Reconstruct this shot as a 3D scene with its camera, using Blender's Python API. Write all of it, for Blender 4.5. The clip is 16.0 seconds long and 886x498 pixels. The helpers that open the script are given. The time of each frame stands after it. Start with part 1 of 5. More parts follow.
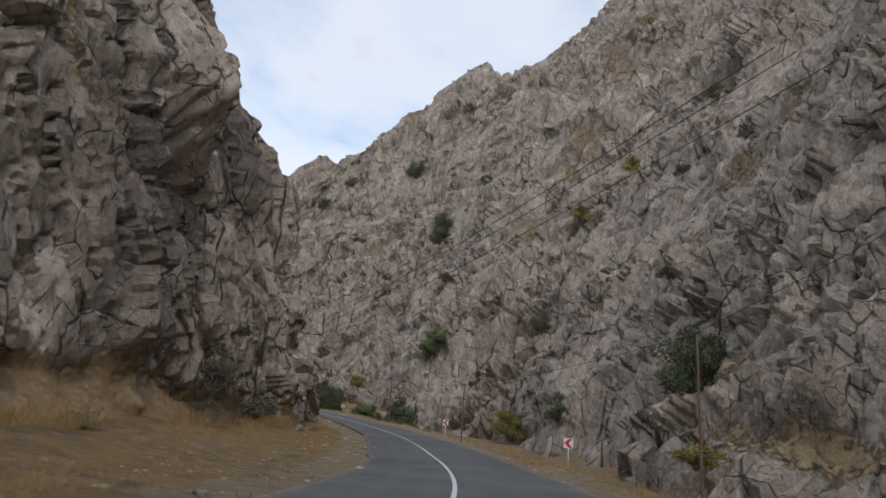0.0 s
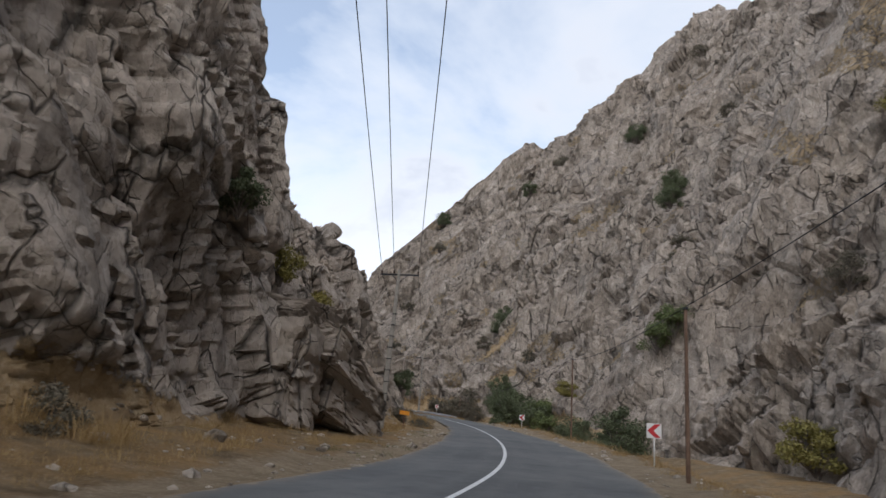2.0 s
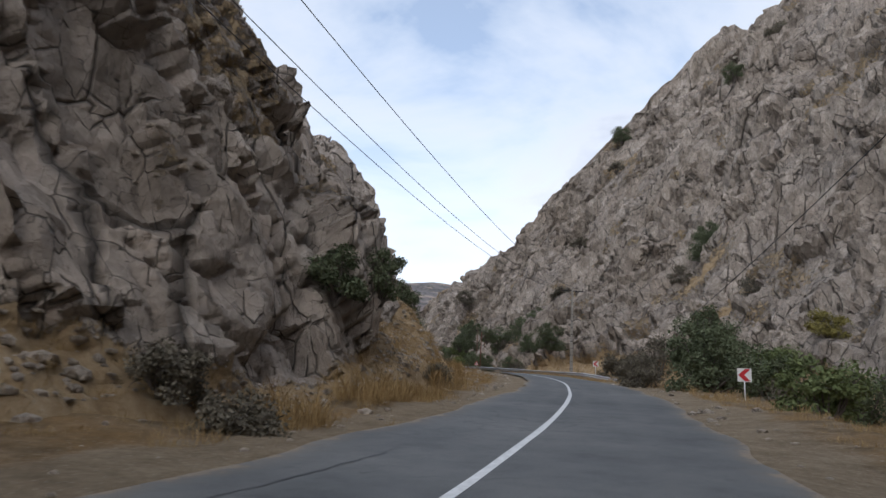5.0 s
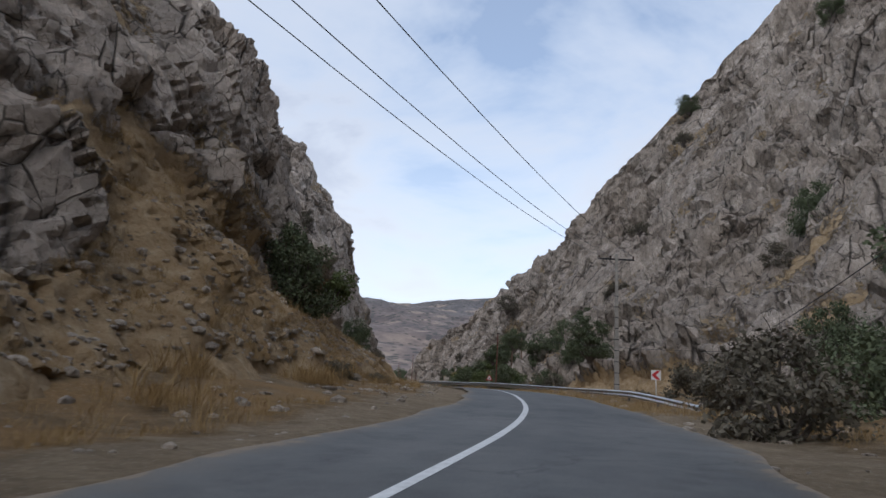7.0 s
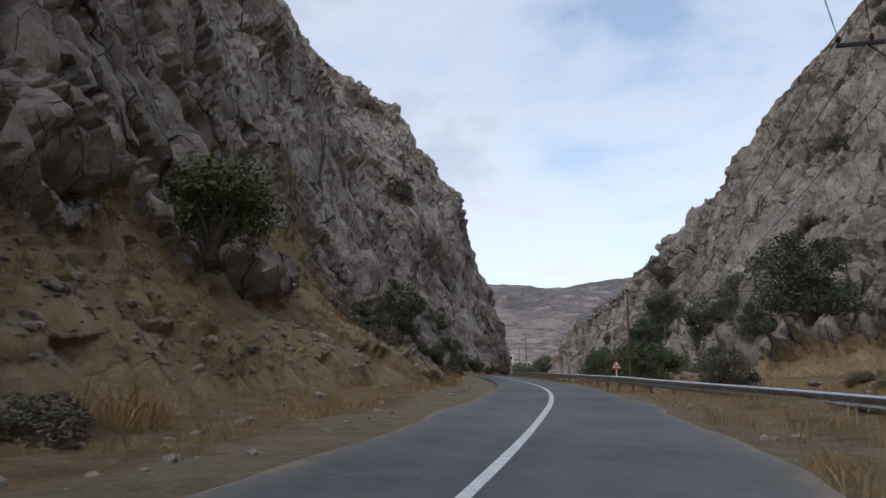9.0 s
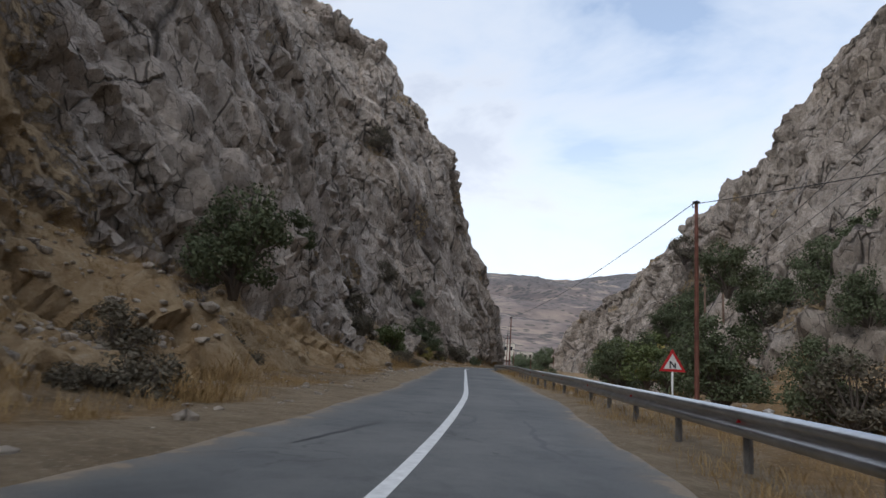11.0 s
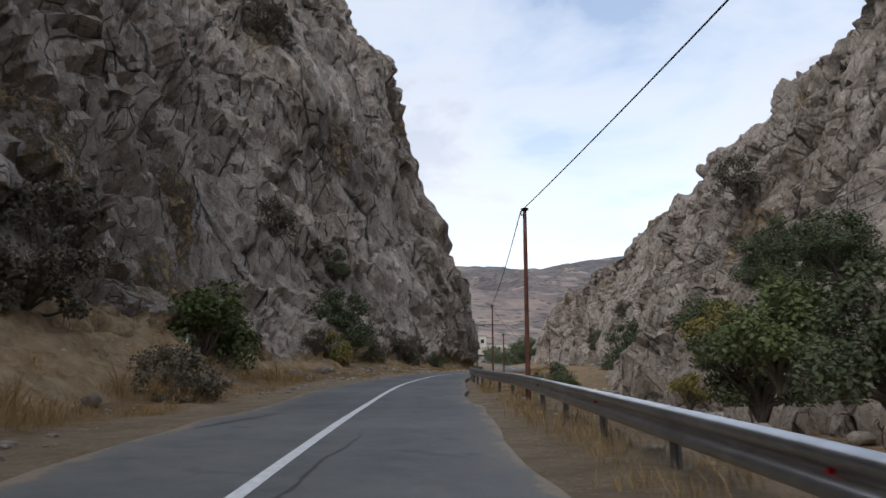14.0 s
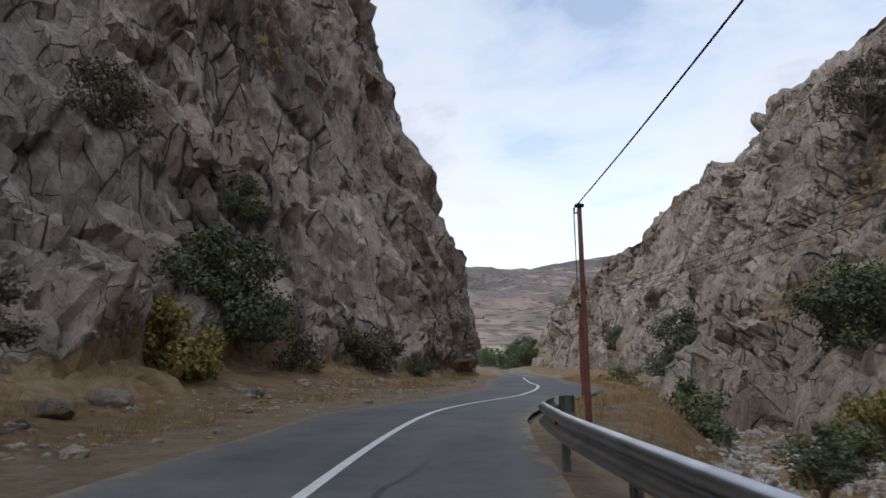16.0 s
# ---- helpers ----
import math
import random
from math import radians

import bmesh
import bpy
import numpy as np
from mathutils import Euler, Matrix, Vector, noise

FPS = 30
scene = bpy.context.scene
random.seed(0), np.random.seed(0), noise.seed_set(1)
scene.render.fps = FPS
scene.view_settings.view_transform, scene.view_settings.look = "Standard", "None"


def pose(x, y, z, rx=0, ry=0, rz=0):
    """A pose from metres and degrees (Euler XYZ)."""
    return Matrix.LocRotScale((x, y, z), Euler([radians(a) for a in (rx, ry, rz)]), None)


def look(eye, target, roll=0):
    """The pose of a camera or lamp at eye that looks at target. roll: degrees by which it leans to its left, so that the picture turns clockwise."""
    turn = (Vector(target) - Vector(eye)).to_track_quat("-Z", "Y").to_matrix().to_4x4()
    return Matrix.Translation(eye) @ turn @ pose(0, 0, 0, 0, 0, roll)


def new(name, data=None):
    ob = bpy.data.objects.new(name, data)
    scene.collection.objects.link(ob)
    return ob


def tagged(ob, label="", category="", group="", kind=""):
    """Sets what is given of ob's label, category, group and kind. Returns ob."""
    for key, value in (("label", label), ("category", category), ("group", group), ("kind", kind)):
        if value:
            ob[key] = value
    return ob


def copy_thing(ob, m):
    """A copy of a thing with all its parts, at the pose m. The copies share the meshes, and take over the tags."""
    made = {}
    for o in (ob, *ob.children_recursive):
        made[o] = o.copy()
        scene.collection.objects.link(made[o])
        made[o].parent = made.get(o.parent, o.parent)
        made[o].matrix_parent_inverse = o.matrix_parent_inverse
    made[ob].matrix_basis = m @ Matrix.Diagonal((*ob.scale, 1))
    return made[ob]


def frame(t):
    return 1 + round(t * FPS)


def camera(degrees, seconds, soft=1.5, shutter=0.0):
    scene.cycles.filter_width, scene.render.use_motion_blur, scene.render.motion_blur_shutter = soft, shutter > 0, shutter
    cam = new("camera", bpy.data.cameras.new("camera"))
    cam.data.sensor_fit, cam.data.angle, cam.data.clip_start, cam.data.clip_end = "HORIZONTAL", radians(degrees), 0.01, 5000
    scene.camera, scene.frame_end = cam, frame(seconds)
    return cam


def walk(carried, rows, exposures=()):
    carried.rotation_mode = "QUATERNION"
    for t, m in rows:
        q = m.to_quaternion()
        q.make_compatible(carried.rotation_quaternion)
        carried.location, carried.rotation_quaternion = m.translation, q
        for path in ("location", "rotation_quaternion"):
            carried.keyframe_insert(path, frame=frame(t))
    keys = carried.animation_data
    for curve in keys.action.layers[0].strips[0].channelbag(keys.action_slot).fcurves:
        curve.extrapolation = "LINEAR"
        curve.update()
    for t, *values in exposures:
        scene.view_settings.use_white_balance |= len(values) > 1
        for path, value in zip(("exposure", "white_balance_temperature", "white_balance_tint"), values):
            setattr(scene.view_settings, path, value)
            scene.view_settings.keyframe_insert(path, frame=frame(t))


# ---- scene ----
cam = camera(64.1, 16.0, shutter=0.12)
PATH = [
    (0.0, 0.00, 0.00, 1.48, 16.10, -3.64, -0.72),
    (0.5, 2.24, 12.63, 1.70, 17.24, -3.41, 3.13),
    (1.0, 3.61, 24.66, 1.94, 17.30, -2.85, 7.72),
    (1.5, 3.74, 36.47, 2.27, 17.59, -5.45, 11.80),
    (2.0, 3.08, 47.58, 2.74, 16.84, -4.19, 19.41),
    (2.5, 1.76, 57.01, 3.28, 15.60, -5.44, 23.63),
    (3.0, 0.48, 65.48, 3.76, 14.33, -5.58, 28.04),
    (3.5, -1.26, 72.99, 4.28, 14.12, -5.11, 30.64),
    (4.0, -3.20, 80.50, 4.82, 14.03, -4.96, 32.28),
    (4.5, -5.62, 88.30, 5.38, 13.89, -4.37, 34.35),
    (5.0, -8.41, 96.05, 5.94, 13.18, -3.37, 36.23),
    (5.2, -9.63, 99.14, 6.15, 13.07, -3.22, 36.91),
    (7.3, -23.88, 131.17, 8.72, 14.69, -2.38, 43.19),
    (7.5, -25.60, 134.21, 9.04, 14.77, -1.63, 44.51),
    (8.0, -30.60, 141.61, 9.68, 13.83, -4.26, 46.60),
    (8.2, -32.53, 144.25, 10.00, 13.57, -2.68, 48.36),
    (10.3, -51.14, 166.52, 12.10, 12.15, -3.91, 59.12),
    (10.5, -53.15, 168.47, 12.28, 12.01, -4.82, 56.97),
    (11.0, -58.70, 173.44, 12.74, 11.94, -3.76, 54.69),
    (11.5, -64.39, 178.42, 13.15, 10.65, -3.44, 53.25),
    (12.0, -70.04, 183.00, 13.59, 10.69, -2.10, 52.63),
    (12.5, -76.10, 187.95, 14.09, 9.95, -2.94, 49.37),
    (13.0, -82.42, 192.94, 14.56, 10.98, -2.20, 49.04),
    (13.5, -88.87, 197.99, 15.03, 12.02, -0.36, 51.12),
    (14.0, -95.25, 202.86, 15.51, 11.82, -0.21, 52.41),
    (14.5, -101.39, 207.66, 16.02, 11.79, -0.50, 51.81),
    (15.0, -107.73, 212.49, 16.48, 12.95, 0.32, 51.53),
    (15.5, -113.98, 217.41, 16.89, 12.92, -0.38, 51.56),
    (16.0, -120.09, 221.94, 17.28, 12.02, 0.22, 51.36),
]
walk(cam, [(t, pose(x, y, z, 90 + p, r, yaw)) for t, x, y, z, p, r, yaw in PATH],
     exposures=[(0.0, -0.05, 6500, 7), (1.5, 0.0, 6500, 8), (3.5, 0.04, 6400, 8), (5.2, -0.05, 6250, 8), (7.3, -0.28, 6050, 8), (8.2, -0.28, 6050, 8),
                (10.5, -0.12, 6250, 7), (13.0, -0.05, 6350, 8), (16.0, -0.08, 6400, 8)])

# ---------------------------------------------------------------- world and light
world = bpy.data.worlds.new("evening_sky")
scene.world = world
world.use_nodes = True
SUN_ELEVATION, SUN_HEADING = 46.0, 160.0


def build_sky():
    nt = world.node_tree
    nt.nodes.clear()
    out = nt.nodes.new("ShaderNodeOutputWorld")
    bg = nt.nodes.new("ShaderNodeBackground")
    sky = nt.nodes.new("ShaderNodeTexSky")
    sky.sky_type, sky.sun_disc = "NISHITA", False
    sky.sun_elevation, sky.sun_rotation = radians(SUN_ELEVATION), radians(SUN_HEADING)
    sky.air_density, sky.dust_density, sky.ozone_density = 1.0, 1.5, 1.0
    dim = nt.nodes.new("ShaderNodeMix")
    dim.data_type, dim.blend_type = "RGBA", "MULTIPLY"
    dim.inputs["Factor"].default_value = 1.0
    dim.inputs[7].default_value = (SKY_GAIN, SKY_GAIN, SKY_GAIN, 1)
    nt.links.new(sky.outputs[0], dim.inputs[6])
    tex = nt.nodes.new("ShaderNodeTexCoord")
    # clouds lie in a flat layer: direction divided by its height
    sep = nt.nodes.new("ShaderNodeSeparateXYZ")
    nt.links.new(tex.outputs["Generated"], sep.inputs[0])
    lift = nt.nodes.new("ShaderNodeMath")
    lift.operation = "ADD"
    lift.inputs[1].default_value = 0.16
    nt.links.new(sep.outputs[2], lift.inputs[0])
    top = nt.nodes.new("ShaderNodeMath")
    top.operation = "MAXIMUM"
    top.inputs[1].default_value = 0.05
    nt.links.new(lift.outputs[0], top.inputs[0])
    comb = nt.nodes.new("ShaderNodeCombineXYZ")
    for k in (0, 1):
        div = nt.nodes.new("ShaderNodeMath")
        div.operation = "DIVIDE"
        nt.links.new(sep.outputs[k], div.inputs[0])
        nt.links.new(top.outputs[0], div.inputs[1])
        nt.links.new(div.outputs[0], comb.inputs[k])
    big = nt.nodes.new("ShaderNodeTexNoise")
    big.inputs["Scale"].default_value, big.inputs["Detail"].default_value = 1.5, 6.0
    big.inputs["Roughness"].default_value, big.inputs["Distortion"].default_value = 0.55, 0.3
    nt.links.new(comb.outputs[0], big.inputs["Vector"])
    cover = nt.nodes.new("ShaderNodeMapRange")
    cover.inputs["From Min"].default_value, cover.inputs["From Max"].default_value = 0.38, 0.58
    cover.inputs["To Min"].default_value = 0.22
    cover.clamp = True
    nt.links.new(big.outputs["Fac"], cover.inputs["Value"])
    # thick parts of a cloud are greyer underneath
    shade = nt.nodes.new("ShaderNodeValToRGB")
    shade.color_ramp.elements[0].position, shade.color_ramp.elements[0].color = 0.40, (0.92, 0.94, 0.985, 1)
    shade.color_ramp.elements[1].position, shade.color_ramp.elements[1].color = 0.66, (0.50, 0.53, 0.63, 1)
    nt.links.new(big.outputs["Fac"], shade.inputs[0])
    mix = nt.nodes.new("ShaderNodeMix")
    mix.data_type = "RGBA"
    veil = nt.nodes.new("ShaderNodeMath")
    veil.operation = "MULTIPLY"
    veil.inputs[1].default_value = 0.92
    nt.links.new(cover.outputs[0], veil.inputs[0])
    nt.links.new(veil.outputs[0], mix.inputs["Factor"])
    nt.links.new(dim.outputs[2], mix.inputs[6])
    nt.links.new(shade.outputs[0], mix.inputs[7])
    # pale haze towards the horizon
    haze = nt.nodes.new("ShaderNodeMapRange")
    haze.inputs["From Min"].default_value, haze.inputs["From Max"].default_value = 0.02, 0.42
    haze.inputs["To Min"].default_value, haze.inputs["To Max"].default_value = 0.9, 0.0
    nt.links.new(sep.outputs[2], haze.inputs["Value"])
    last = nt.nodes.new("ShaderNodeMix")
    last.data_type = "RGBA"
    last.inputs[7].default_value = (0.93, 0.935, 0.965, 1)
    nt.links.new(haze.outputs[0], last.inputs["Factor"])
    nt.links.new(mix.outputs[2], last.inputs[6])
    nt.links.new(last.outputs[2], bg.inputs["Color"])
    bg.inputs["Strength"].default_value = SKY_STRENGTH
    nt.links.new(bg.outputs[0], out.inputs[0])


SKY_GAIN, SKY_STRENGTH = 0.17, 1.36
build_sky()
sun_data = bpy.data.lights.new("sun", "SUN")
sun_data.energy, sun_data.angle, sun_data.color = 0.5, radians(25), (1.0, 0.95, 0.88)
sun = new("sun", sun_data)
sun.matrix_world = look(Vector((math.sin(radians(SUN_HEADING)), math.cos(radians(SUN_HEADING)), math.tan(radians(SUN_ELEVATION)))) * 100, (0, 0, 0))


# ---------------------------------------------------------------- small helpers
def mesh_from(name, verts, faces, material, smooth=False):
    me = bpy.data.meshes.new(name)
    me.from_pydata([tuple(v) for v in verts], [], faces)
    if material:
        me.materials.append(material)
    if smooth:
        me.polygons.foreach_set("use_smooth", [True] * len(me.polygons))
    me.update()
    return me


def grid_mesh(name, pts, material, masks=None, smooth=True):
    """A sheet from an array of rows x columns x 3."""
    n, m = pts.shape[:2]
    me = bpy.data.meshes.new(name)
    me.vertices.add(n * m)
    me.vertices.foreach_set("co", np.ascontiguousarray(pts, dtype=np.float32).ravel())
    i = (np.arange(n - 1)[:, None] * m + np.arange(m - 1)[None]).ravel()
    quads = np.stack([i, i + 1, i + m + 1, i + m], axis=1).astype(np.int32)
    me.loops.add(quads.size)
    me.loops.foreach_set("vertex_index", quads.ravel())
    me.polygons.add(len(quads))
    me.polygons.foreach_set("loop_start", np.arange(0, quads.size, 4, dtype=np.int32))
    me.polygons.foreach_set("use_smooth", np.full(len(quads), smooth))
    me.update(calc_edges=True)
    me.materials.append(material)
    for key, values in (masks or {}).items():
        at = me.attributes.new(key, "FLOAT", "POINT")
        at.data.foreach_set("value", np.ascontiguousarray(values, dtype=np.float32).ravel())
    return me


def part(name, bm, material, parent, label=""):
    """Links a bmesh as one mesh object under a thing or a part."""
    me = bpy.data.meshes.new(name)
    bm.to_mesh(me)
    bm.free()
    if material:
        me.materials.append(material)
    ob = new(name, me)
    ob.parent = parent
    return tagged(ob, label)


def hashed(ix, iy, iz, seed):
    h = (ix.astype(np.int64) * 374761393 + iy.astype(np.int64) * 668265263 + iz.astype(np.int64) * 2147483647 + seed * 974634233) & 0xFFFFFFFF
    h = ((h ^ (h >> 13)) * 1274126177) & 0xFFFFFFFF
    h = ((h ^ (h >> 16)) * 2246822519) & 0xFFFFFFFF
    return ((h ^ (h >> 15)) & 0xFFFFFF) / float(0x1000000)


def value_noise(p, seed=0):
    f = np.floor(p)
    u = p - f
    u = u * u * (3 - 2 * u)
    i = f.astype(np.int64)
    total = 0
    for a in (0, 1):
        for b in (0, 1):
            for c in (0, 1):
                w = (u[:, 0] if a else 1 - u[:, 0]) * (u[:, 1] if b else 1 - u[:, 1]) * (u[:, 2] if c else 1 - u[:, 2])
                total = total + w * hashed(i[:, 0] + a, i[:, 1] + b, i[:, 2] + c, seed)
    return total * 2 - 1


def fbm(p, octaves=4, seed=0, gain=0.5):
    total, amp = 0, 1.0
    for k in range(octaves):
        total = total + amp * value_noise(p * 2.03 ** k + 17.3 * k, seed + k)
        amp *= gain
    return total


def blocks(p, seed):
    """Broken joint blocks, boxy along the axes of p: for each place its block's own step with a tilted face, and how near its joint is."""
    f = np.floor(p).astype(np.int64)
    d1 = np.full(len(p), 9.0)
    d2 = np.full(len(p), 9.0)
    step = np.zeros(len(p))
    for a in (-1, 0, 1):
        for b in (-1, 0, 1):
            for c in (-1, 0, 1):
                ix, iy, iz = f[:, 0] + a, f[:, 1] + b, f[:, 2] + c
                r = [hashed(ix, iy, iz, seed + k) for k in range(3)]
                dx, dy, dz = ix + r[0] - p[:, 0], iy + r[1] - p[:, 1], iz + r[2] - p[:, 2]
                ax, ay, az = np.abs(dx), np.abs(dy), np.abs(dz)
                d = np.maximum(np.maximum(ax, ay), az) + 0.28 * (ax + ay + az)
                own = (r[1] * 7.31 + r[2] * 3.77) % 1.0 - 0.5 + (r[0] - 0.5) * dz * 1.7 + (r[2] - 0.5) * (dx + dy) * 1.3
                first = d < d1
                d2 = np.where(first, d1, np.minimum(d2, d))
                step = np.where(first, own, step)
                d1 = np.where(first, d, d1)
    return step, d2 - d1


def catmull(points, n=40):
    k = np.asarray(points, float)
    q = np.vstack([2 * k[0] - k[1], k, 2 * k[-1] - k[-2]])
    u = (np.arange(n) / n)[:, None]
    rows = []
    for i in range(1, len(q) - 2):
        a, b, c, d = q[i - 1], q[i], q[i + 1], q[i + 2]
        rows.append(0.5 * (2 * b + (c - a) * u + (2 * a - 5 * b + 4 * c - d) * u ** 2 + (3 * b - a - 3 * c + d) * u ** 3))
    return np.vstack(rows + [k[-1:]])


def resample(q, step):
    l = np.r_[0, np.cumsum(np.linalg.norm(np.diff(q[:, :2], axis=0), axis=1))]
    s = np.arange(0, l[-1], step)
    return np.array([np.interp(s, l, q[:, k]) for k in range(q.shape[1])]).T, s


def smoothed(v, sigma):
    n = int(sigma * 3)
    g = np.exp(-0.5 * (np.arange(-n, n + 1) / sigma) ** 2)
    g /= g.sum()
    return np.convolve(np.r_[2 * v[0] - v[n:0:-1], v, 2 * v[-1] - v[-2:-n - 2:-1]], g, "same")[n:-n]


# ---------------------------------------------------------------- the road's line and the gorge's axis
CENTRE = [(-1.0, -29.0, -0.29), (-0.14, 0.97, 0.15), (0.3, 12.96, 0.32), (0.76, 24.95, 0.52), (0.58, 36.94, 0.85), (-0.29, 48.88, 1.35), (-1.55, 60.77, 2.02),
          (-3.57, 72.55, 2.81), (-7.12, 86.04, 3.84), (-11.6, 99.27, 4.93), (-17.22, 113.15, 6.14), (-23.62, 126.69, 7.35), (-30.88, 139.8, 8.61), (-39.81, 151.83, 9.85),
          (-49.74, 163.06, 10.92), (-60.42, 173.6, 11.79), (-71.86, 183.3, 12.68), (-83.81, 192.38, 13.54), (-96.6, 201.98, 14.45), (-109.38, 211.57, 15.37), (-121.94, 221.45, 16.13),
          (-133.59, 232.34, 16.96), (-138.38, 240.17, 17.45), (-144.16, 247.01, 17.91), (-151.48, 253.78, 18.35), (-171.0, 273.0, 19.43), (-196.0, 300.0, 20.58), (-235.0, 334.0, 23.0),
          (-300.0, 390.0, 28.0)]
LINE, S_LINE = resample(catmull(CENTRE), 1.0)
S_LINE = S_LINE - 30.0
AXIS = np.array([smoothed(LINE[:, k], 22.0) for k in range(3)]).T
ALONG = np.gradient(AXIS[:, :2], axis=0)
ALONG /= np.linalg.norm(ALONG, axis=1)[:, None]
RIGHT = np.array([ALONG[:, 1], -ALONG[:, 0]]).T


def on_axis(s, table):
    s = np.asarray(s, float)
    return np.stack([np.interp(s, S_LINE, table[:, k]) for k in range(table.shape[1])], axis=-1)


def road_tables():
    """The road's offset from the axis and its height, by the axis' own length."""
    d = LINE[:, None, :2] - AXIS[None, :, :2]
    i = np.argmin((d ** 2).sum(2), axis=1)
    off = ((LINE[:, :2] - AXIS[i, :2]) * RIGHT[i]).sum(1)
    s = S_LINE[i] + ((LINE[:, :2] - AXIS[i, :2]) * ALONG[i]).sum(1)
    order = np.argsort(s)
    return s[order], off[order], LINE[order, 2]


R_S, R_OFF, R_Z = road_tables()
R_Z = smoothed(R_Z, 8.0)


def road_offset(s):
    return np.interp(s, R_S, R_OFF)


def road_height(s):
    return np.interp(s, R_S, R_Z)


def place(s, off, up=0.0):
    """A place s metres along the gorge, off metres to the right of the road's centre line, up metres over the road."""
    a, r = on_axis(s, AXIS), on_axis(s, RIGHT)
    o = road_offset(s) + off
    return np.stack([a[..., 0] + r[..., 0] * o, a[..., 1] + r[..., 1] * o, road_height(s) + up], axis=-1)


def steps(x, table):
    return np.interp(x, [r[0] for r in table], [r[1] for r in table])


def rail_offset(s):
    return steps(s, RAIL_LINE)


RAIL_LINE = [(150, 6.8), (160, 6.7), (168, 6.9), (174, 6.9), (180, 6.2), (186, 5.0), (190, 4.3), (196, 3.8), (205, 3.5), (215, 3.6), (228, 3.5), (240, 3.8), (256, 3.9), (263, 3.5), (270, 3.0), (275, 2.6), (277.5, 2.5), (279.4, 2.9)]


# the asphalt's two edges, from the centre line
LEFT_EDGE = [(-30, -4.0), (60, -4.0), (75, -3.6), (95, -3.3), (110, -2.7), (150, -2.1), (190, -2.3), (225, -2.1), (280, -2.5), (470, -2.6)]
RIGHT_EDGE = [(-30, 4.4), (60, 4.5), (75, 4.2), (95, 4.2), (112, 3.5), (135, 3.8), (150, 3.1), (165, 3.2), (188, 2.3), (220, 2.5), (470, 2.5)]


def hollow(x, a, b):
    u = np.clip((x - a) / (b - a), 0, 1)
    return u * u * (3 - 2 * u)


def ground_rise(s, off):
    """Height over the road of the open ground, off metres right of its centre line."""
    s, off = np.broadcast_arrays(np.asarray(s, float), np.asarray(off, float))
    left = hollow(-off, 5.0, 14.0) * 1.1 + np.clip(-off - 14.0, 0, None) * 0.2
    edge = steps(s, [(-30, 7.4), (50, 7.4), (70, 6.2), (120, 6.8), (165, 9.5), (185, 7.5), (200, 5.0), (262, 4.4), (300, 4.2), (330, 5.0), (500, 6.0)])
    depth = steps(s, [(-30, 2.6), (60, 3.0), (110, 3.5), (180, 3.5), (245, 3.0), (268, 4.4), (318, 4.4), (345, 3.2), (420, 0.5), (500, 0.0)])
    foot = wall_at(s.ravel(), RIGHT_WALL)[0].reshape(s.shape) - road_offset(s)
    climb = steps(s, [(-30, 0.25), (150, 0.25), (175, 0.6), (200, 1.0), (252, 1.0), (270, 0.12), (345, 0.12), (390, 1.0), (500, 1.0)])
    right = -hollow(off, edge, edge + 5.5) * depth + hollow(off, foot - 11.0, foot - 0.5) * (depth + 0.8) * climb
    return np.where(off < 0, left, right + 0.2 * hollow(off, 3.5, 7.0) * hollow(s, 150, 172) * (1 - hollow(s, 184, 196)))


# ---------------------------------------------------------------- materials
def material(name):
    m = bpy.data.materials.new(name)
    m.use_nodes = True
    nt = m.node_tree
    return m, nt, nt.nodes["Principled BSDF"]


def node(nt, kind, **values):
    n = nt.nodes.new(kind)
    for key, v in values.items():
        n.inputs[key.replace("_", " ")].default_value = v
    return n


def ramp(nt, source, stops):
    n = nt.nodes.new("ShaderNodeValToRGB")
    while len(n.color_ramp.elements) < len(stops):
        n.color_ramp.elements.new(0.5)
    for e, (pos, col) in zip(n.color_ramp.elements, stops):
        e.position = pos
        e.color = (*col, 1) if len(col) == 3 else col
    nt.links.new(source, n.inputs[0])
    return n.outputs[0]


def blend(nt, fac, a, b, how="MIX"):
    n = nt.nodes.new("ShaderNodeMix")
    n.data_type, n.blend_type = "RGBA", how
    for sock, v in ((n.inputs["Factor"], fac), (n.inputs[6], a), (n.inputs[7], b)):
        if isinstance(v, (int, float)):
            sock.default_value = v
        elif isinstance(v, tuple):
            sock.default_value = (*v, 1)
        else:
            nt.links.new(v, sock)
    return n.outputs[2]


def where(nt, scale=(1, 1, 1), turn=(0, 0, 0), space="Object"):
    tex = nt.nodes.new("ShaderNodeTexCoord")
    mp = nt.nodes.new("ShaderNodeMapping")
    mp.inputs["Scale"].default_value = scale
    mp.inputs["Rotation"].default_value = [radians(a) for a in turn]
    nt.links.new(tex.outputs[space], mp.inputs[0])
    return mp.outputs[0]


def noise_of(nt, vec, scale, detail=5.0, rough=0.55, twist=0.0):
    n = node(nt, "ShaderNodeTexNoise", Scale=scale, Detail=detail, Roughness=rough, Distortion=twist)
    nt.links.new(vec, n.inputs["Vector"])
    return n.outputs["Fac"]


def cracks_of(nt, vec, scale):
    n = node(nt, "ShaderNodeTexVoronoi", Scale=scale)
    n.feature = "DISTANCE_TO_EDGE"
    nt.links.new(vec, n.inputs["Vector"])
    return n.outputs["Distance"]


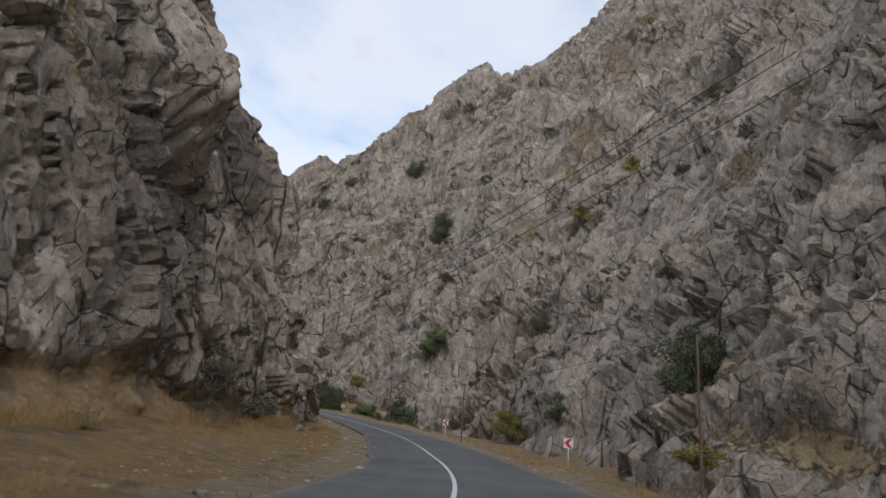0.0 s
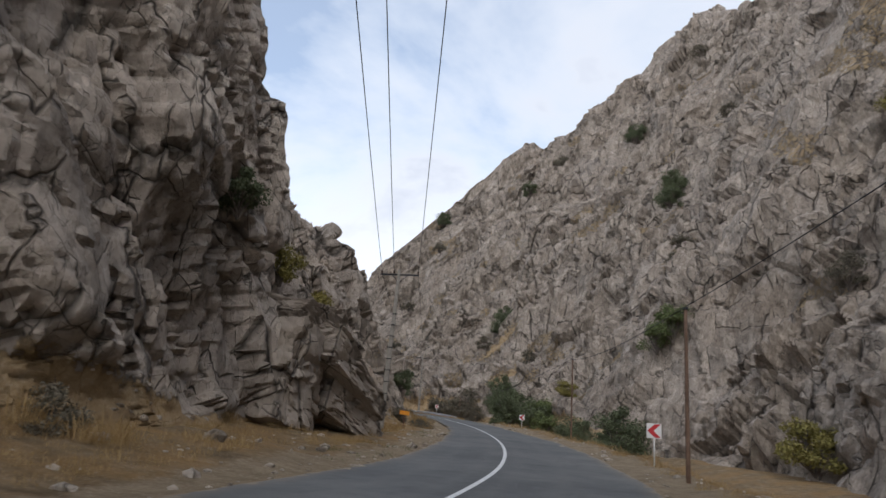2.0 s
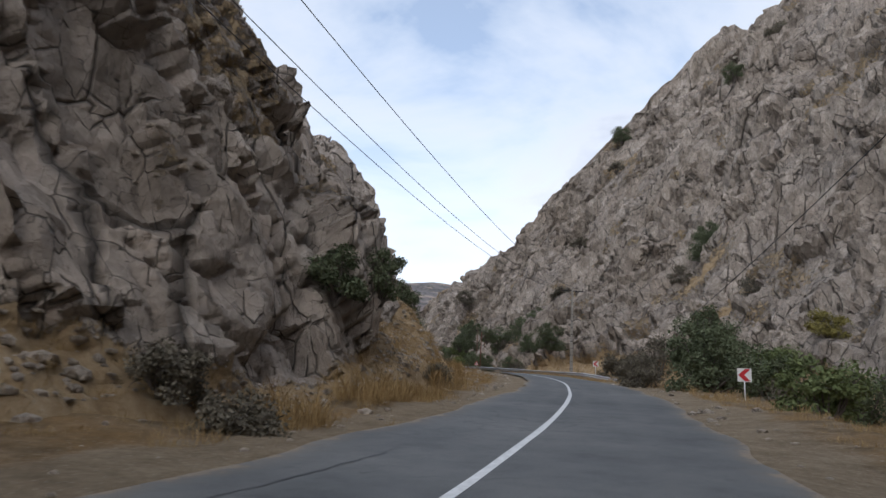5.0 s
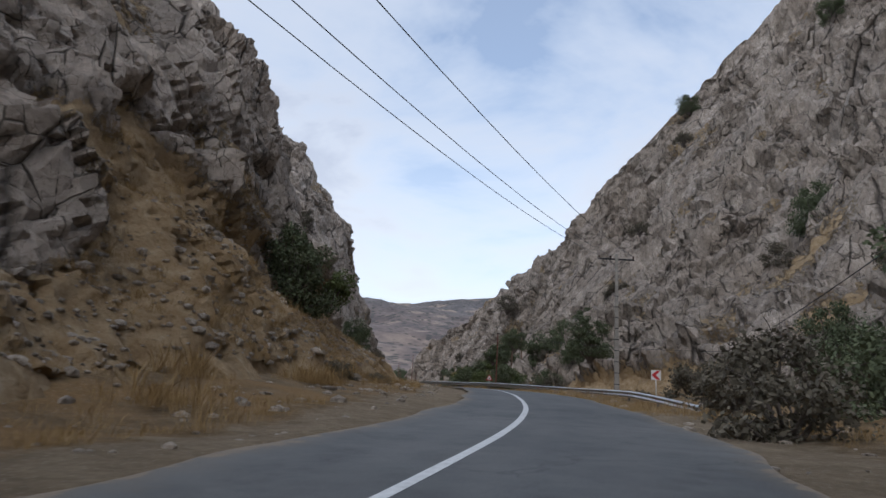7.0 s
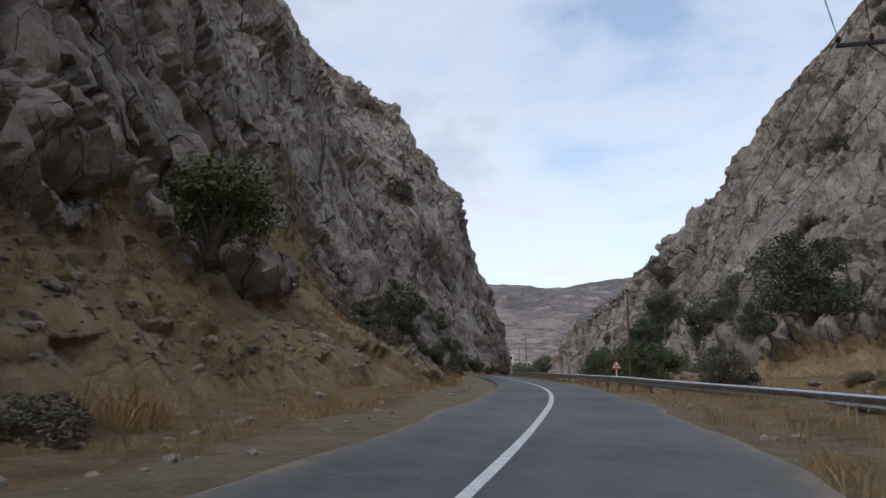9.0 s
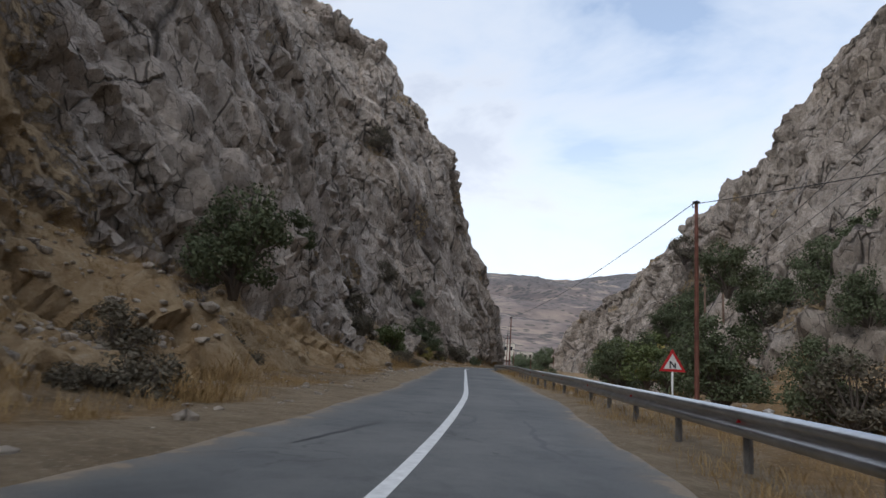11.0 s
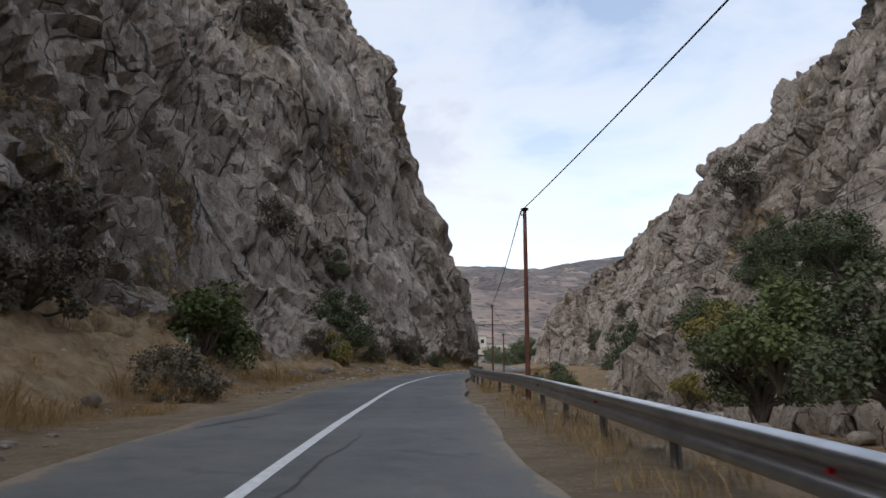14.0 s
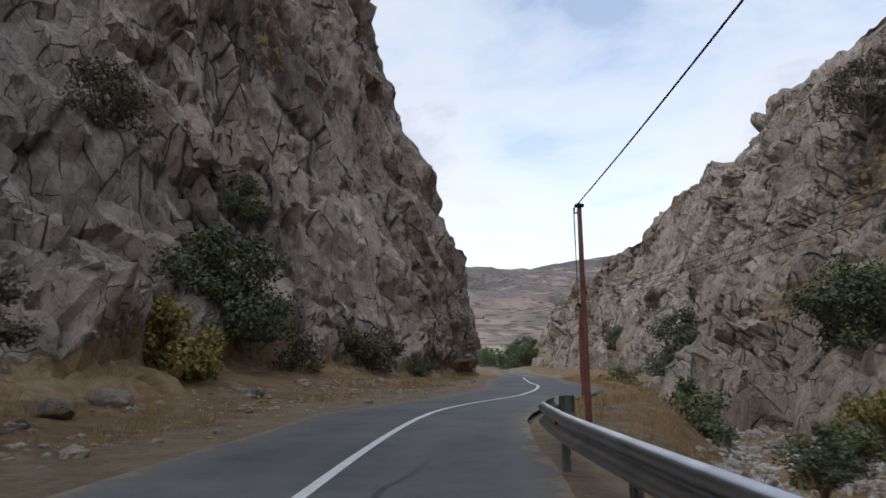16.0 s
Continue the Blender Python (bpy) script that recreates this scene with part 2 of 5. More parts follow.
def maths(nt, how, a, b=0.5):
    n = nt.nodes.new("ShaderNodeMath")
    n.operation = how
    for sock, v in zip(n.inputs, (a, b)):
        if isinstance(v, (int, float)):
            sock.default_value = v
        else:
            nt.links.new(v, sock)
    return n.outputs[0]


def bumped(nt, bsdf, height, strength, distance):
    b = nt.nodes.new("ShaderNodeBump")
    b.inputs["Strength"].default_value, b.inputs["Distance"].default_value = strength, distance
    nt.links.new(height, b.inputs["Height"])
    nt.links.new(b.outputs[0], bsdf.inputs["Normal"])


def jittered(nt, vec, amount, scale):
    """The same place, pushed about by a noise, so that joints run crooked."""
    n = node(nt, "ShaderNodeTexNoise", Scale=scale, Detail=3.0, Roughness=0.55)
    nt.links.new(vec, n.inputs["Vector"])
    sub = nt.nodes.new("ShaderNodeVectorMath")
    sub.operation = "SUBTRACT"
    nt.links.new(n.outputs["Color"], sub.inputs[0])
    sub.inputs[1].default_value = (0.5, 0.5, 0.5)
    mad = nt.nodes.new("ShaderNodeVectorMath")
    mad.operation = "MULTIPLY_ADD"
    nt.links.new(sub.outputs[0], mad.inputs[0])
    mad.inputs[1].default_value = (amount, amount, amount)
    nt.links.new(vec, mad.inputs[2])
    return mad.outputs[0]


def facets_of(nt, vec, scale, tilt):
    """Broken faces: height of a randomly tilted plane in each cell, the cell's own tone, and the distance to its joint."""
    cell = node(nt, "ShaderNodeTexVoronoi", Scale=scale)
    nt.links.new(vec, cell.inputs["Vector"])
    away = nt.nodes.new("ShaderNodeVectorMath")
    away.operation = "SUBTRACT"
    nt.links.new(vec, away.inputs[0])
    nt.links.new(cell.outputs["Position"], away.inputs[1])
    aim = nt.nodes.new("ShaderNodeVectorMath")
    aim.operation = "SUBTRACT"
    nt.links.new(cell.outputs["Color"], aim.inputs[0])
    aim.inputs[1].default_value = (0.5, 0.5, 0.5)
    dot = nt.nodes.new("ShaderNodeVectorMath")
    dot.operation = "DOT_PRODUCT"
    nt.links.new(away.outputs[0], dot.inputs[0])
    nt.links.new(aim.outputs[0], dot.inputs[1])
    sep = nt.nodes.new("ShaderNodeSeparateColor")
    nt.links.new(cell.outputs["Color"], sep.inputs[0])
    return maths(nt, "MULTIPLY", dot.outputs["Value"], tilt), sep.outputs[1], cracks_of(nt, vec, scale)


def rock_material(name, pale, mid, dark, warm, lean=(14, -20, 0), size=1.0):
    m, nt, bsdf = material(name)
    v = where(nt)
    tall = where(nt, (1.0, 1.0, 0.50), lean)
    big = noise_of(nt, v, 0.06, 6.0, 0.6, 0.5)
    mid_n = noise_of(nt, tall, 0.45, 9.0, 0.68, 0.5)
    fine = noise_of(nt, v, 3.2, 8.0, 0.72)
    tone = lambda k: tuple(c * k for c in mid)
    col = ramp(nt, mid_n, [(0.25, tone(0.94)), (0.44, mid), (0.62, pale), (0.80, pale)])
    col = blend(nt, ramp(nt, big, [(0.50, (0, 0, 0)), (0.70, (0.5, 0.5, 0.5))]), col, blend(nt, mid_n, tuple(c * 0.7 for c in warm), warm))
    col = blend(nt, 0.85, col, ramp(nt, fine, [(0.30, (0.76, 0.76, 0.77)), (0.50, (1.0, 1.0, 1.0)), (0.72, (1.12, 1.12, 1.12))]), "MULTIPLY")
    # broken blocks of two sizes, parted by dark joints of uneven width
    height = maths(nt, "MULTIPLY", mid_n, 0.6)
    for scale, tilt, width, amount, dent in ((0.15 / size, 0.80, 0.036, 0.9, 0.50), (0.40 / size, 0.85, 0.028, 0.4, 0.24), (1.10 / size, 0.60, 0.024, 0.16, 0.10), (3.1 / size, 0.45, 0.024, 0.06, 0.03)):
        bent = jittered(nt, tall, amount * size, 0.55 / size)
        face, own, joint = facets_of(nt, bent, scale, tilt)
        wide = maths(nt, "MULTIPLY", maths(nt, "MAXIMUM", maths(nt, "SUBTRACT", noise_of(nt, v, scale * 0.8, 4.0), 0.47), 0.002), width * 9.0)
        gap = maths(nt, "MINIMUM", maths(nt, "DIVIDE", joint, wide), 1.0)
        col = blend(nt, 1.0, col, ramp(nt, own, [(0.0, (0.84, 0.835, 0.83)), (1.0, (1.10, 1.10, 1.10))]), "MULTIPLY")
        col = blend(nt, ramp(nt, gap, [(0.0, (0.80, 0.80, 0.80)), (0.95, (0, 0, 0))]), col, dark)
        height = maths(nt, "ADD", height, maths(nt, "ADD", face, maths(nt, "MULTIPLY", gap, dent * size)))
    # water stains run down the faces
    streak = noise_of(nt, where(nt, (0.5, 0.5, 0.05)), 1.0, 5.0, 0.65)
    col = blend(nt, ramp(nt, streak, [(0.58, (0, 0, 0)), (0.74, (0.45, 0.45, 0.45))]), col, tone(0.6))
    # darker brown in ragged patches, weathering stains among them
    dark_mask = nt.nodes.new("ShaderNodeAttribute")
    dark_mask.attribute_name = "dark_area"
    dark_mask = maths(nt, "ADD", dark_mask.outputs["Fac"], maths(nt, "MULTIPLY", maths(nt, "SUBTRACT", mid_n, 0.5), 1.6))
    col = blend(nt, ramp(nt, dark_mask, [(0.40, (0, 0, 0)), (0.80, (0.72, 0.72, 0.72))]), col, (0.150, 0.125, 0.115))
    # soil and dry grass lie in the folds
    soil = nt.nodes.new("ShaderNodeAttribute")
    soil.attribute_name = "soil"
    earth_n = noise_of(nt, v, 1.6, 9.0, 0.75)
    earth = ramp(nt, earth_n, [(0.25, (0.165, 0.110, 0.064)), (0.42, (0.31, 0.212, 0.115)), (0.58, (0.42, 0.312, 0.190)), (0.76, (0.53, 0.450, 0.350))])
    edge = maths(nt, "ADD", soil.outputs["Fac"], maths(nt, "MULTIPLY", maths(nt, "SUBTRACT", earth_n, 0.5), 2.2))
    cover = ramp(nt, edge, [(0.46, (0, 0, 0)), (0.62, (1, 1, 1))])
    col = blend(nt, cover, col, earth)
    nt.links.new(col, bsdf.inputs["Base Color"])
    bsdf.inputs["Roughness"].default_value = 0.93
    bsdf.inputs["Specular IOR Level"].default_value = 0.2
    height = maths(nt, "MULTIPLY", height, maths(nt, "SUBTRACT", 1.0, maths(nt, "MULTIPLY", cover, 0.85)))
    height = maths(nt, "ADD", height, maths(nt, "MULTIPLY", fine, 0.24))
    bumped(nt, bsdf, height, 1.0, 1.0)
    return m


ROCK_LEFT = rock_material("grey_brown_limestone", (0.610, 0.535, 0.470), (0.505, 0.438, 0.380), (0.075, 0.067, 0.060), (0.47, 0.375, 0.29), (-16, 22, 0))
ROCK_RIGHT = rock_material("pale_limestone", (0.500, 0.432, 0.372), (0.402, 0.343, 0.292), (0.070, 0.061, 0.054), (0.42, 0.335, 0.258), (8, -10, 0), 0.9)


def earth_material():
    m, nt, bsdf = material("dry_earth")
    v = where(nt)
    n1 = noise_of(nt, v, 0.35, 6.0, 0.6)
    n2 = noise_of(nt, v, 7.0, 10.0, 0.78)
    n3 = noise_of(nt, v, 1.3, 6.0, 0.65)
    col = ramp(nt, n3, [(0.3, (0.130, 0.092, 0.054)), (0.52, (0.225, 0.163, 0.098)), (0.72, (0.345, 0.272, 0.188))])
    col = blend(nt, ramp(nt, n1, [(0.42, (0, 0, 0)), (0.62, (0.8, 0.8, 0.8))]), col, (0.29, 0.180, 0.080))
    # bare, driven-over dust beside the asphalt
    bare = nt.nodes.new("ShaderNodeAttribute")
    bare.attribute_name = "bare"
    dust = ramp(nt, n3, [(0.3, (0.210, 0.158, 0.102)), (0.7, (0.335, 0.265, 0.183))])
    cover = maths(nt, "ADD", bare.outputs["Fac"], maths(nt, "MULTIPLY", maths(nt, "SUBTRACT", n3, 0.5), 1.2))
    col = blend(nt, ramp(nt, cover, [(0.35, (0, 0, 0)), (0.65, (1, 1, 1))]), col, dust)
    pebbles = node(nt, "ShaderNodeTexVoronoi", Scale=9.0)
    nt.links.new(v, pebbles.inputs["Vector"])
    col = blend(nt, ramp(nt, pebbles.outputs["Distance"], [(0.12, (0.5, 0.5, 0.5)), (0.24, (0, 0, 0))]), col, (0.46, 0.40, 0.32))
    col = blend(nt, 0.8, col, ramp(nt, n2, [(0.3, (0.55, 0.55, 0.55)), (0.7, (1.25, 1.25, 1.25))]), "MULTIPLY")
    nt.links.new(col, bsdf.inputs["Base Color"])
    bsdf.inputs["Roughness"].default_value = 0.95
    bsdf.inputs["Specular IOR Level"].default_value = 0.15
    bumped(nt, bsdf, maths(nt, "ADD", n2, n3), 0.9, 0.12)
    return m


EARTH = earth_material()


def attribute(nt, key):
    n = nt.nodes.new("ShaderNodeAttribute")
    n.attribute_name = key
    return n.outputs["Fac"]


def asphalt_material():
    m, nt, bsdf = material("worn_asphalt")
    v = where(nt)
    n1 = noise_of(nt, v, 0.22, 6.0, 0.62)
    n2 = noise_of(nt, v, 55.0, 4.0, 0.75)
    n3 = noise_of(nt, v, 1.7, 8.0, 0.7)
    n4 = noise_of(nt, v, 0.9, 6.0, 0.6, 1.2)
    col = ramp(nt, n1, [(0.34, (0.070, 0.074, 0.076)), (0.50, (0.100, 0.104, 0.104)), (0.66, (0.135, 0.137, 0.134))])
    col = blend(nt, 0.9, col, ramp(nt, n3, [(0.28, (0.66, 0.66, 0.67)), (0.5, (1.0, 1.0, 1.0)), (0.72, (1.22, 1.21, 1.19))]), "MULTIPLY")
    # polished, paler wheel tracks in both lanes
    wheel = maths(nt, "ABSOLUTE", maths(nt, "SUBTRACT", maths(nt, "ABSOLUTE", attribute(nt, "across")), 1.35))
    wheel = maths(nt, "ADD", maths(nt, "ABSOLUTE", maths(nt, "SUBTRACT", wheel, 0.72)), maths(nt, "MULTIPLY", maths(nt, "SUBTRACT", n3, 0.5), 0.6))
    col = blend(nt, ramp(nt, wheel, [(0.05, (0.25, 0.25, 0.25)), (0.38, (0, 0, 0))]), col, (0.145, 0.146, 0.142))
    # oily dark stains and fine cracks
    col = blend(nt, ramp(nt, n4, [(0.60, (0, 0, 0)), (0.72, (0.55, 0.55, 0.55))]), col, (0.045, 0.047, 0.050))
    crack = cracks_of(nt, jittered(nt, v, 1.6, 0.9), 0.33)
    some = maths(nt, "GREATER_THAN", noise_of(nt, v, 0.13, 3.0), 0.57)
    line = ramp(nt, crack, [(0.004, (0.45, 0.45, 0.45)), (0.011, (0, 0, 0))])
    col = blend(nt, maths(nt, "MULTIPLY", line, some), col, (0.030, 0.030, 0.032))
    # dust blown on from the verge
    rim = maths(nt, "ADD", attribute(nt, "edge"), maths(nt, "MULTIPLY", maths(nt, "SUBTRACT", n3, 0.5), 1.4))
    col = blend(nt, ramp(nt, rim, [(0.02, (0.8, 0.8, 0.8)), (0.14, (0.22, 0.22, 0.22)), (0.5, (0, 0, 0))]), col, (0.25, 0.195, 0.135))
    col = blend(nt, 0.6, col, ramp(nt, n2, [(0.35, (0.6, 0.6, 0.6)), (0.65, (1.3, 1.3, 1.3))]), "MULTIPLY")
    nt.links.new(col, bsdf.inputs["Base Color"])
    bsdf.inputs["Roughness"].default_value = 0.72
    bsdf.inputs["Specular IOR Level"].default_value = 0.35
    bumped(nt, bsdf, maths(nt, "ADD", n2, maths(nt, "MULTIPLY", n3, 2.0)), 0.45, 0.012)
    return m


ASPHALT = asphalt_material()


def plain_material(name, colour, rough=0.6, metal=0.0, spread=0.25, scale=6.0, bump=0.0):
    m, nt, bsdf = material(name)
    v = where(nt)
    n = noise_of(nt, v, scale, 6.0, 0.65)
    lo, hi = tuple(c * (1 - spread) for c in colour), tuple(min(1.0, c * (1 + spread)) for c in colour)
    nt.links.new(ramp(nt, n, [(0.3, lo), (0.7, hi)]), bsdf.inputs["Base Color"])
    bsdf.inputs["Roughness"].default_value, bsdf.inputs["Metallic"].default_value = rough, metal
    if bump:
        bumped(nt, bsdf, n, 0.6, bump)
    return m


ROAD_PAINT = plain_material("worn_white_road_paint", (0.62, 0.63, 0.63), 0.7, 0, 0.22, 9.0)

# ---------------------------------------------------------------- the two walls of the gorge
# along the gorge, foot from the axis, height, steepness
LEFT_WALL = [(-30, 13.0, 24.9, 2.50), (10, 15.0, 32.4, 3.00), (38, 14.4, 40.1, 4.00), (50, 14.7, 38.7, 4.24), (59, 11.6, 27.6, 4.35), (66, 8.2, 23.5, 5.03), (75, 9.6, 26.8, 4.22), (83, 9.7, 15.4, 2.57),
    (99, 9.2, 19.9, 1.75), (115, 4.2, 15.1, 1.39), (135, 8.0, 26.1, 1.25), (158, 8.7, 18.6, 1.57), (175, 8.6, 25.5, 1.54), (195, 7.0, 31.0, 1.31), (215, 8.4, 48.5, 1.60), (235, 6.8, 50.2, 1.57),
    (255, 8.5, 64.9, 1.72), (275, 9.3, 70.9, 1.70), (292, 11.2, 82.3, 1.45), (308, 11.0, 77.2, 1.73), (320, 7.9, 63.1, 2.53), (332, 8.4, 47.2, 2.89), (339, 7.5, 31.7, 4.25), (345, 8.7, 14.6, 4.12),
    (353, 5.3, 12.7, 3.15), (362, 10.3, 9.3, 1.53), (385, 40.1, 8.3, 1.21), (400, 60.0, 8.0, 1.00)]
RIGHT_WALL = [(-30, 24.0, 100.8, 1.50), (30, 24.0, 110.8, 1.50), (60, 25.6, 110.7, 1.70), (80, 31.4, 116.0, 1.80), (95, 34.1, 121.1, 1.90), (110, 34.7, 124.0, 1.71), (117.5, 34.2, 126.2, 1.65), (125, 33.8, 128.5, 1.58),
    (135, 31.1, 133.5, 1.70), (145, 28.4, 139.3, 1.83), (157.5, 29.9, 167.8, 1.57), (170, 31.6, 195.3, 1.43), (182.5, 32.8, 181.8, 1.36), (195, 33.6, 161.1, 1.40), (205, 32.3, 160.6, 1.38), (215, 31.0, 171.8, 1.38),
    (227.5, 26.9, 172.3, 1.28), (240, 22.4, 147.3, 1.22), (251, 23.4, 159.1, 1.21), (262, 24.9, 136.5, 1.15), (271, 24.8, 118.4, 1.24), (280, 25.2, 119.9, 1.31), (288, 23.9, 107.5, 1.24), (296, 22.6, 125.3, 1.39),
    (307, 23.4, 93.5, 1.51), (320, 21.8, 58.8, 1.72), (327.5, 20.5, 44.7, 1.55), (335, 18.4, 38.5, 1.68), (342.5, 18.2, 45.8, 1.48), (350, 18.6, 54.5, 1.47), (365, 16.6, 44.3, 1.56), (380, 16.0, 37.3, 1.63),
    (395, 15.2, 37.6, 1.60), (410, 14.1, 45.2, 1.68), (420, 16.0, 42.4, 1.61), (430, 17.5, 36.8, 1.83), (442.5, 11.4, 28.0, 1.75), (455, 4.7, 17.5, 1.72), (490, 21.0, 9.3, 1.16)]
LEFT_PROFILE = [(0, 0), (0.15, 0.08), (0.3, 0.3), (0.55, 0.68), (0.8, 0.93), (1.0, 1.0)]
SCREE_PROFILE = [(0, 0), (0.15, 0.15), (0.3, 0.33), (0.55, 0.68), (0.8, 0.93), (1.0, 1.0)]
RIGHT_PROFILE = [(0, 0), (0.12, 0.10), (0.5, 0.52), (0.85, 0.9), (1.0, 1.0)]


def wall_at(s, table):
    c = np.asarray(table, float)
    fine = np.arange(c[0, 0], c[-1, 0] + 1, 1.0)
    return [np.interp(s, fine, smoothed(np.interp(fine, c[:, 0], c[:, k]), 3.0)) for k in (1, 2, 3)]


def cliff(name, side, table, profile, s, rows, back, rock, sizes, label):
    foot, high, steep = wall_at(s, table)
    lump = fbm(np.stack([s / 8.0, 0 * s, 0 * s], 1), 3, 15)
    high = high * (1 + 0.05 * lump + 0.035 * (0.4 - np.abs(fbm(np.stack([s / 5.0, 0 * s, 0 * s], 1), 2, 16))))
    v = np.linspace(0, 1, rows)
    v = v ** 1.1
    scree = hollow(s, 88, 98) * (1 - hollow(s, 176, 186)) if side < 0 else 0 * s
    run = high / steep
    off = foot[:, None] + run[:, None] * v[None]
    z = on_axis(s, AXIS)[:, 2][:, None] + high[:, None] * (steps(v, profile)[None] * (1 - scree)[:, None] + steps(v, SCREE_PROFILE)[None] * scree[:, None])
    # below the foot and behind the crest
    extra = np.linspace(0, 1, back + 1)[1:]
    off = np.hstack([off[:, :1] - 3.4, off[:, :1] - 3.1, off[:, :1] - 2.8, off[:, :1] - 2.4, off[:, :1] - 1.8, off[:, :1] - 0.9, off, off[:, -1:] + extra[None] ** 1.8 * (95 + 0.2 * high[:, None])])
    z = np.hstack([z[:, :1] - 9.0, z[:, :1] - 6.0, z[:, :1] - 4.5, z[:, :1] - 3.2, z[:, :1] - 2.0, z[:, :1] - 1.0, z, z[:, -1:] - (extra[None] ** 1.4) * (0.22 * high[:, None])])
    a, r = on_axis(s, AXIS), on_axis(s, RIGHT)
    pts = np.dstack([a[:, None, 0] + side * r[:, None, 0] * off, a[:, None, 1] + side * r[:, None, 1] * off, z])
    du, dv = np.gradient(pts, axis=0), np.gradient(pts, axis=1)
    nor = np.cross(du, dv) * (-side)
    nor /= np.linalg.norm(nor, axis=2)[:, :, None] + 1e-9
    flat = pts.reshape(-1, 3)
    # joints run steeply and lean along the gorge
    sv, ov = np.repeat(s, z.shape[1]), off.ravel()
    warp = np.stack([fbm(flat / 7.0, 3, 31), fbm(flat / 7.0, 3, 41), fbm(flat / 7.0, 3, 51)], axis=1) * 0.8
    local = np.stack([sv + (0.36 if side < 0 else 0.18) * flat[:, 2], ov - 0.2 * flat[:, 2], 0.40 * flat[:, 2] - 0.10 * sv], axis=1) + warp
    # ribs and gullies run up the face, leaning with the joints
    ribs = fbm(np.stack([(sv + 0.30 * flat[:, 2]) / 13.0, ov / 30.0, flat[:, 2] / 45.0], 1) + warp * 0.05, 3, 6)
    push = fbm(flat / 18.0, 3, 5) * sizes[3] * 0.7 + (0.45 - np.abs(ribs) ** 0.7) * sizes[3] * (1.5 - 0.8 * hollow(sv, 90, 100) * (1 - hollow(sv, 130, 142)) if side < 0 else 2.1 - 1.2 * hollow(sv, 255, 290)) + fbm(flat / 2.2, 4, 8) * 0.2 + (0.5 + 0.4 * hollow(sv, 280, 300) if side < 0 else 0.8 - 1.3 * hollow(sv, 255, 290))
    strength = np.clip(0.95 + 0.8 * fbm(flat / 14.0, 2, 57), 0.5, 1.6)
    for (size, amp, seed) in sizes[:3]:
        b, gap = blocks(local / size, seed)
        push += (b * amp * 2.0 + (np.minimum(gap / 0.09, 1) - 0.95) * amp * 0.75) * strength
    up = (z - on_axis(s, AXIS)[:, 2][:, None]).ravel()
    for s0, u0, wide, tall, amp in NOSES if side < 0 else SPIRES:
        du = up - u0
        push += amp * np.exp(-((sv - s0) / wide) ** 2 - (du / np.where(du < 0, tall * 0.45, tall)) ** 2)
    for a, ua, b, ub in FISSURES[name]:
        lean = np.array([b - a, ub - ua])
        size = float(np.hypot(*lean))
        lean /= size
        da, dv = sv - a + 0.5 * warp[:, 0], up - ua
        u = (da * lean[0] + dv * lean[1]) / size
        d = np.abs(da * lean[1] - dv * lean[0])
        push -= 1.5 * np.clip(1 - d / (0.75 if side > 0 else 0.5), 0, 1) * np.clip(np.minimum(u + 0.1, 1.1 - u) * 6, 0, 1)
    # earth gathers near the foot and on ledges
    top = (steps(s, SOIL_TOP[name])[:, None].repeat(z.shape[1], 1)).ravel()
    soil_top = top * np.clip(1 + 0.8 * fbm(flat / 7.0, 3, 77), 0.3, 1.9)
    soil = np.clip(1.0 - (up - soil_top) / (0.4 * soil_top + 0.4), 0.0, 1.0) * np.clip(top / 0.7, 0, 1)
    ledge = np.clip(fbm(flat / 9.0, 3, 83) * 1.5 - 0.55, 0, 0.55)
    soil = np.maximum(soil, ledge)
    for s0, u0, wide, tall in GULLIES[name]:
        g = np.exp(-((sv - s0 + 0.3 * (up - u0)) / wide) ** 2 - ((up - u0) / tall) ** 2)
        soil = np.maximum(soil, np.clip(0.85 * g, 0, 0.8))
        push -= 1.6 * g
    dark_area = 0 * sv
    for s0, u0, wide, tall in DARK_AREAS[name]:
        dark_area = np.maximum(dark_area, np.exp(-((sv - s0 + 0.3 * (up - u0)) / wide) ** 2 - ((up - u0) / tall) ** 2))
    calm = 1 - 0.8 * soil
    talus = np.clip(soil_top - np.maximum(up, 0), 0, 5) * 0.34 * soil if side < 0 else 0.0
    # the crest and the slope behind it are worn smoother
    row = np.tile(np.arange(z.shape[1]), len(s))
    push = push * np.interp(row, [6 + rows * 0.9, 6 + rows, 9 + rows], [1.0, 0.55, 0.2])
    push = push * calm + talus + fbm(flat / 1.1, 3, 9) * 0.14 + fbm(flat / 0.6, 2, 10) * 0.10 * soil
    moved = flat + nor.reshape(-1, 3) * push[:, None]
    me = grid_mesh(name, moved.reshape(pts.shape), rock, {"soil": soil, "dark_area": dark_area})
    if side > 0:
        me.flip_normals()
    me.set_sharp_from_angle(angle=radians(30))
    SURFACES[name] = (moved, soil, np.repeat(s, z.shape[1]), up)
    return tagged(new(name, me), label, "cliff", kind="structure")


SURFACES = {}
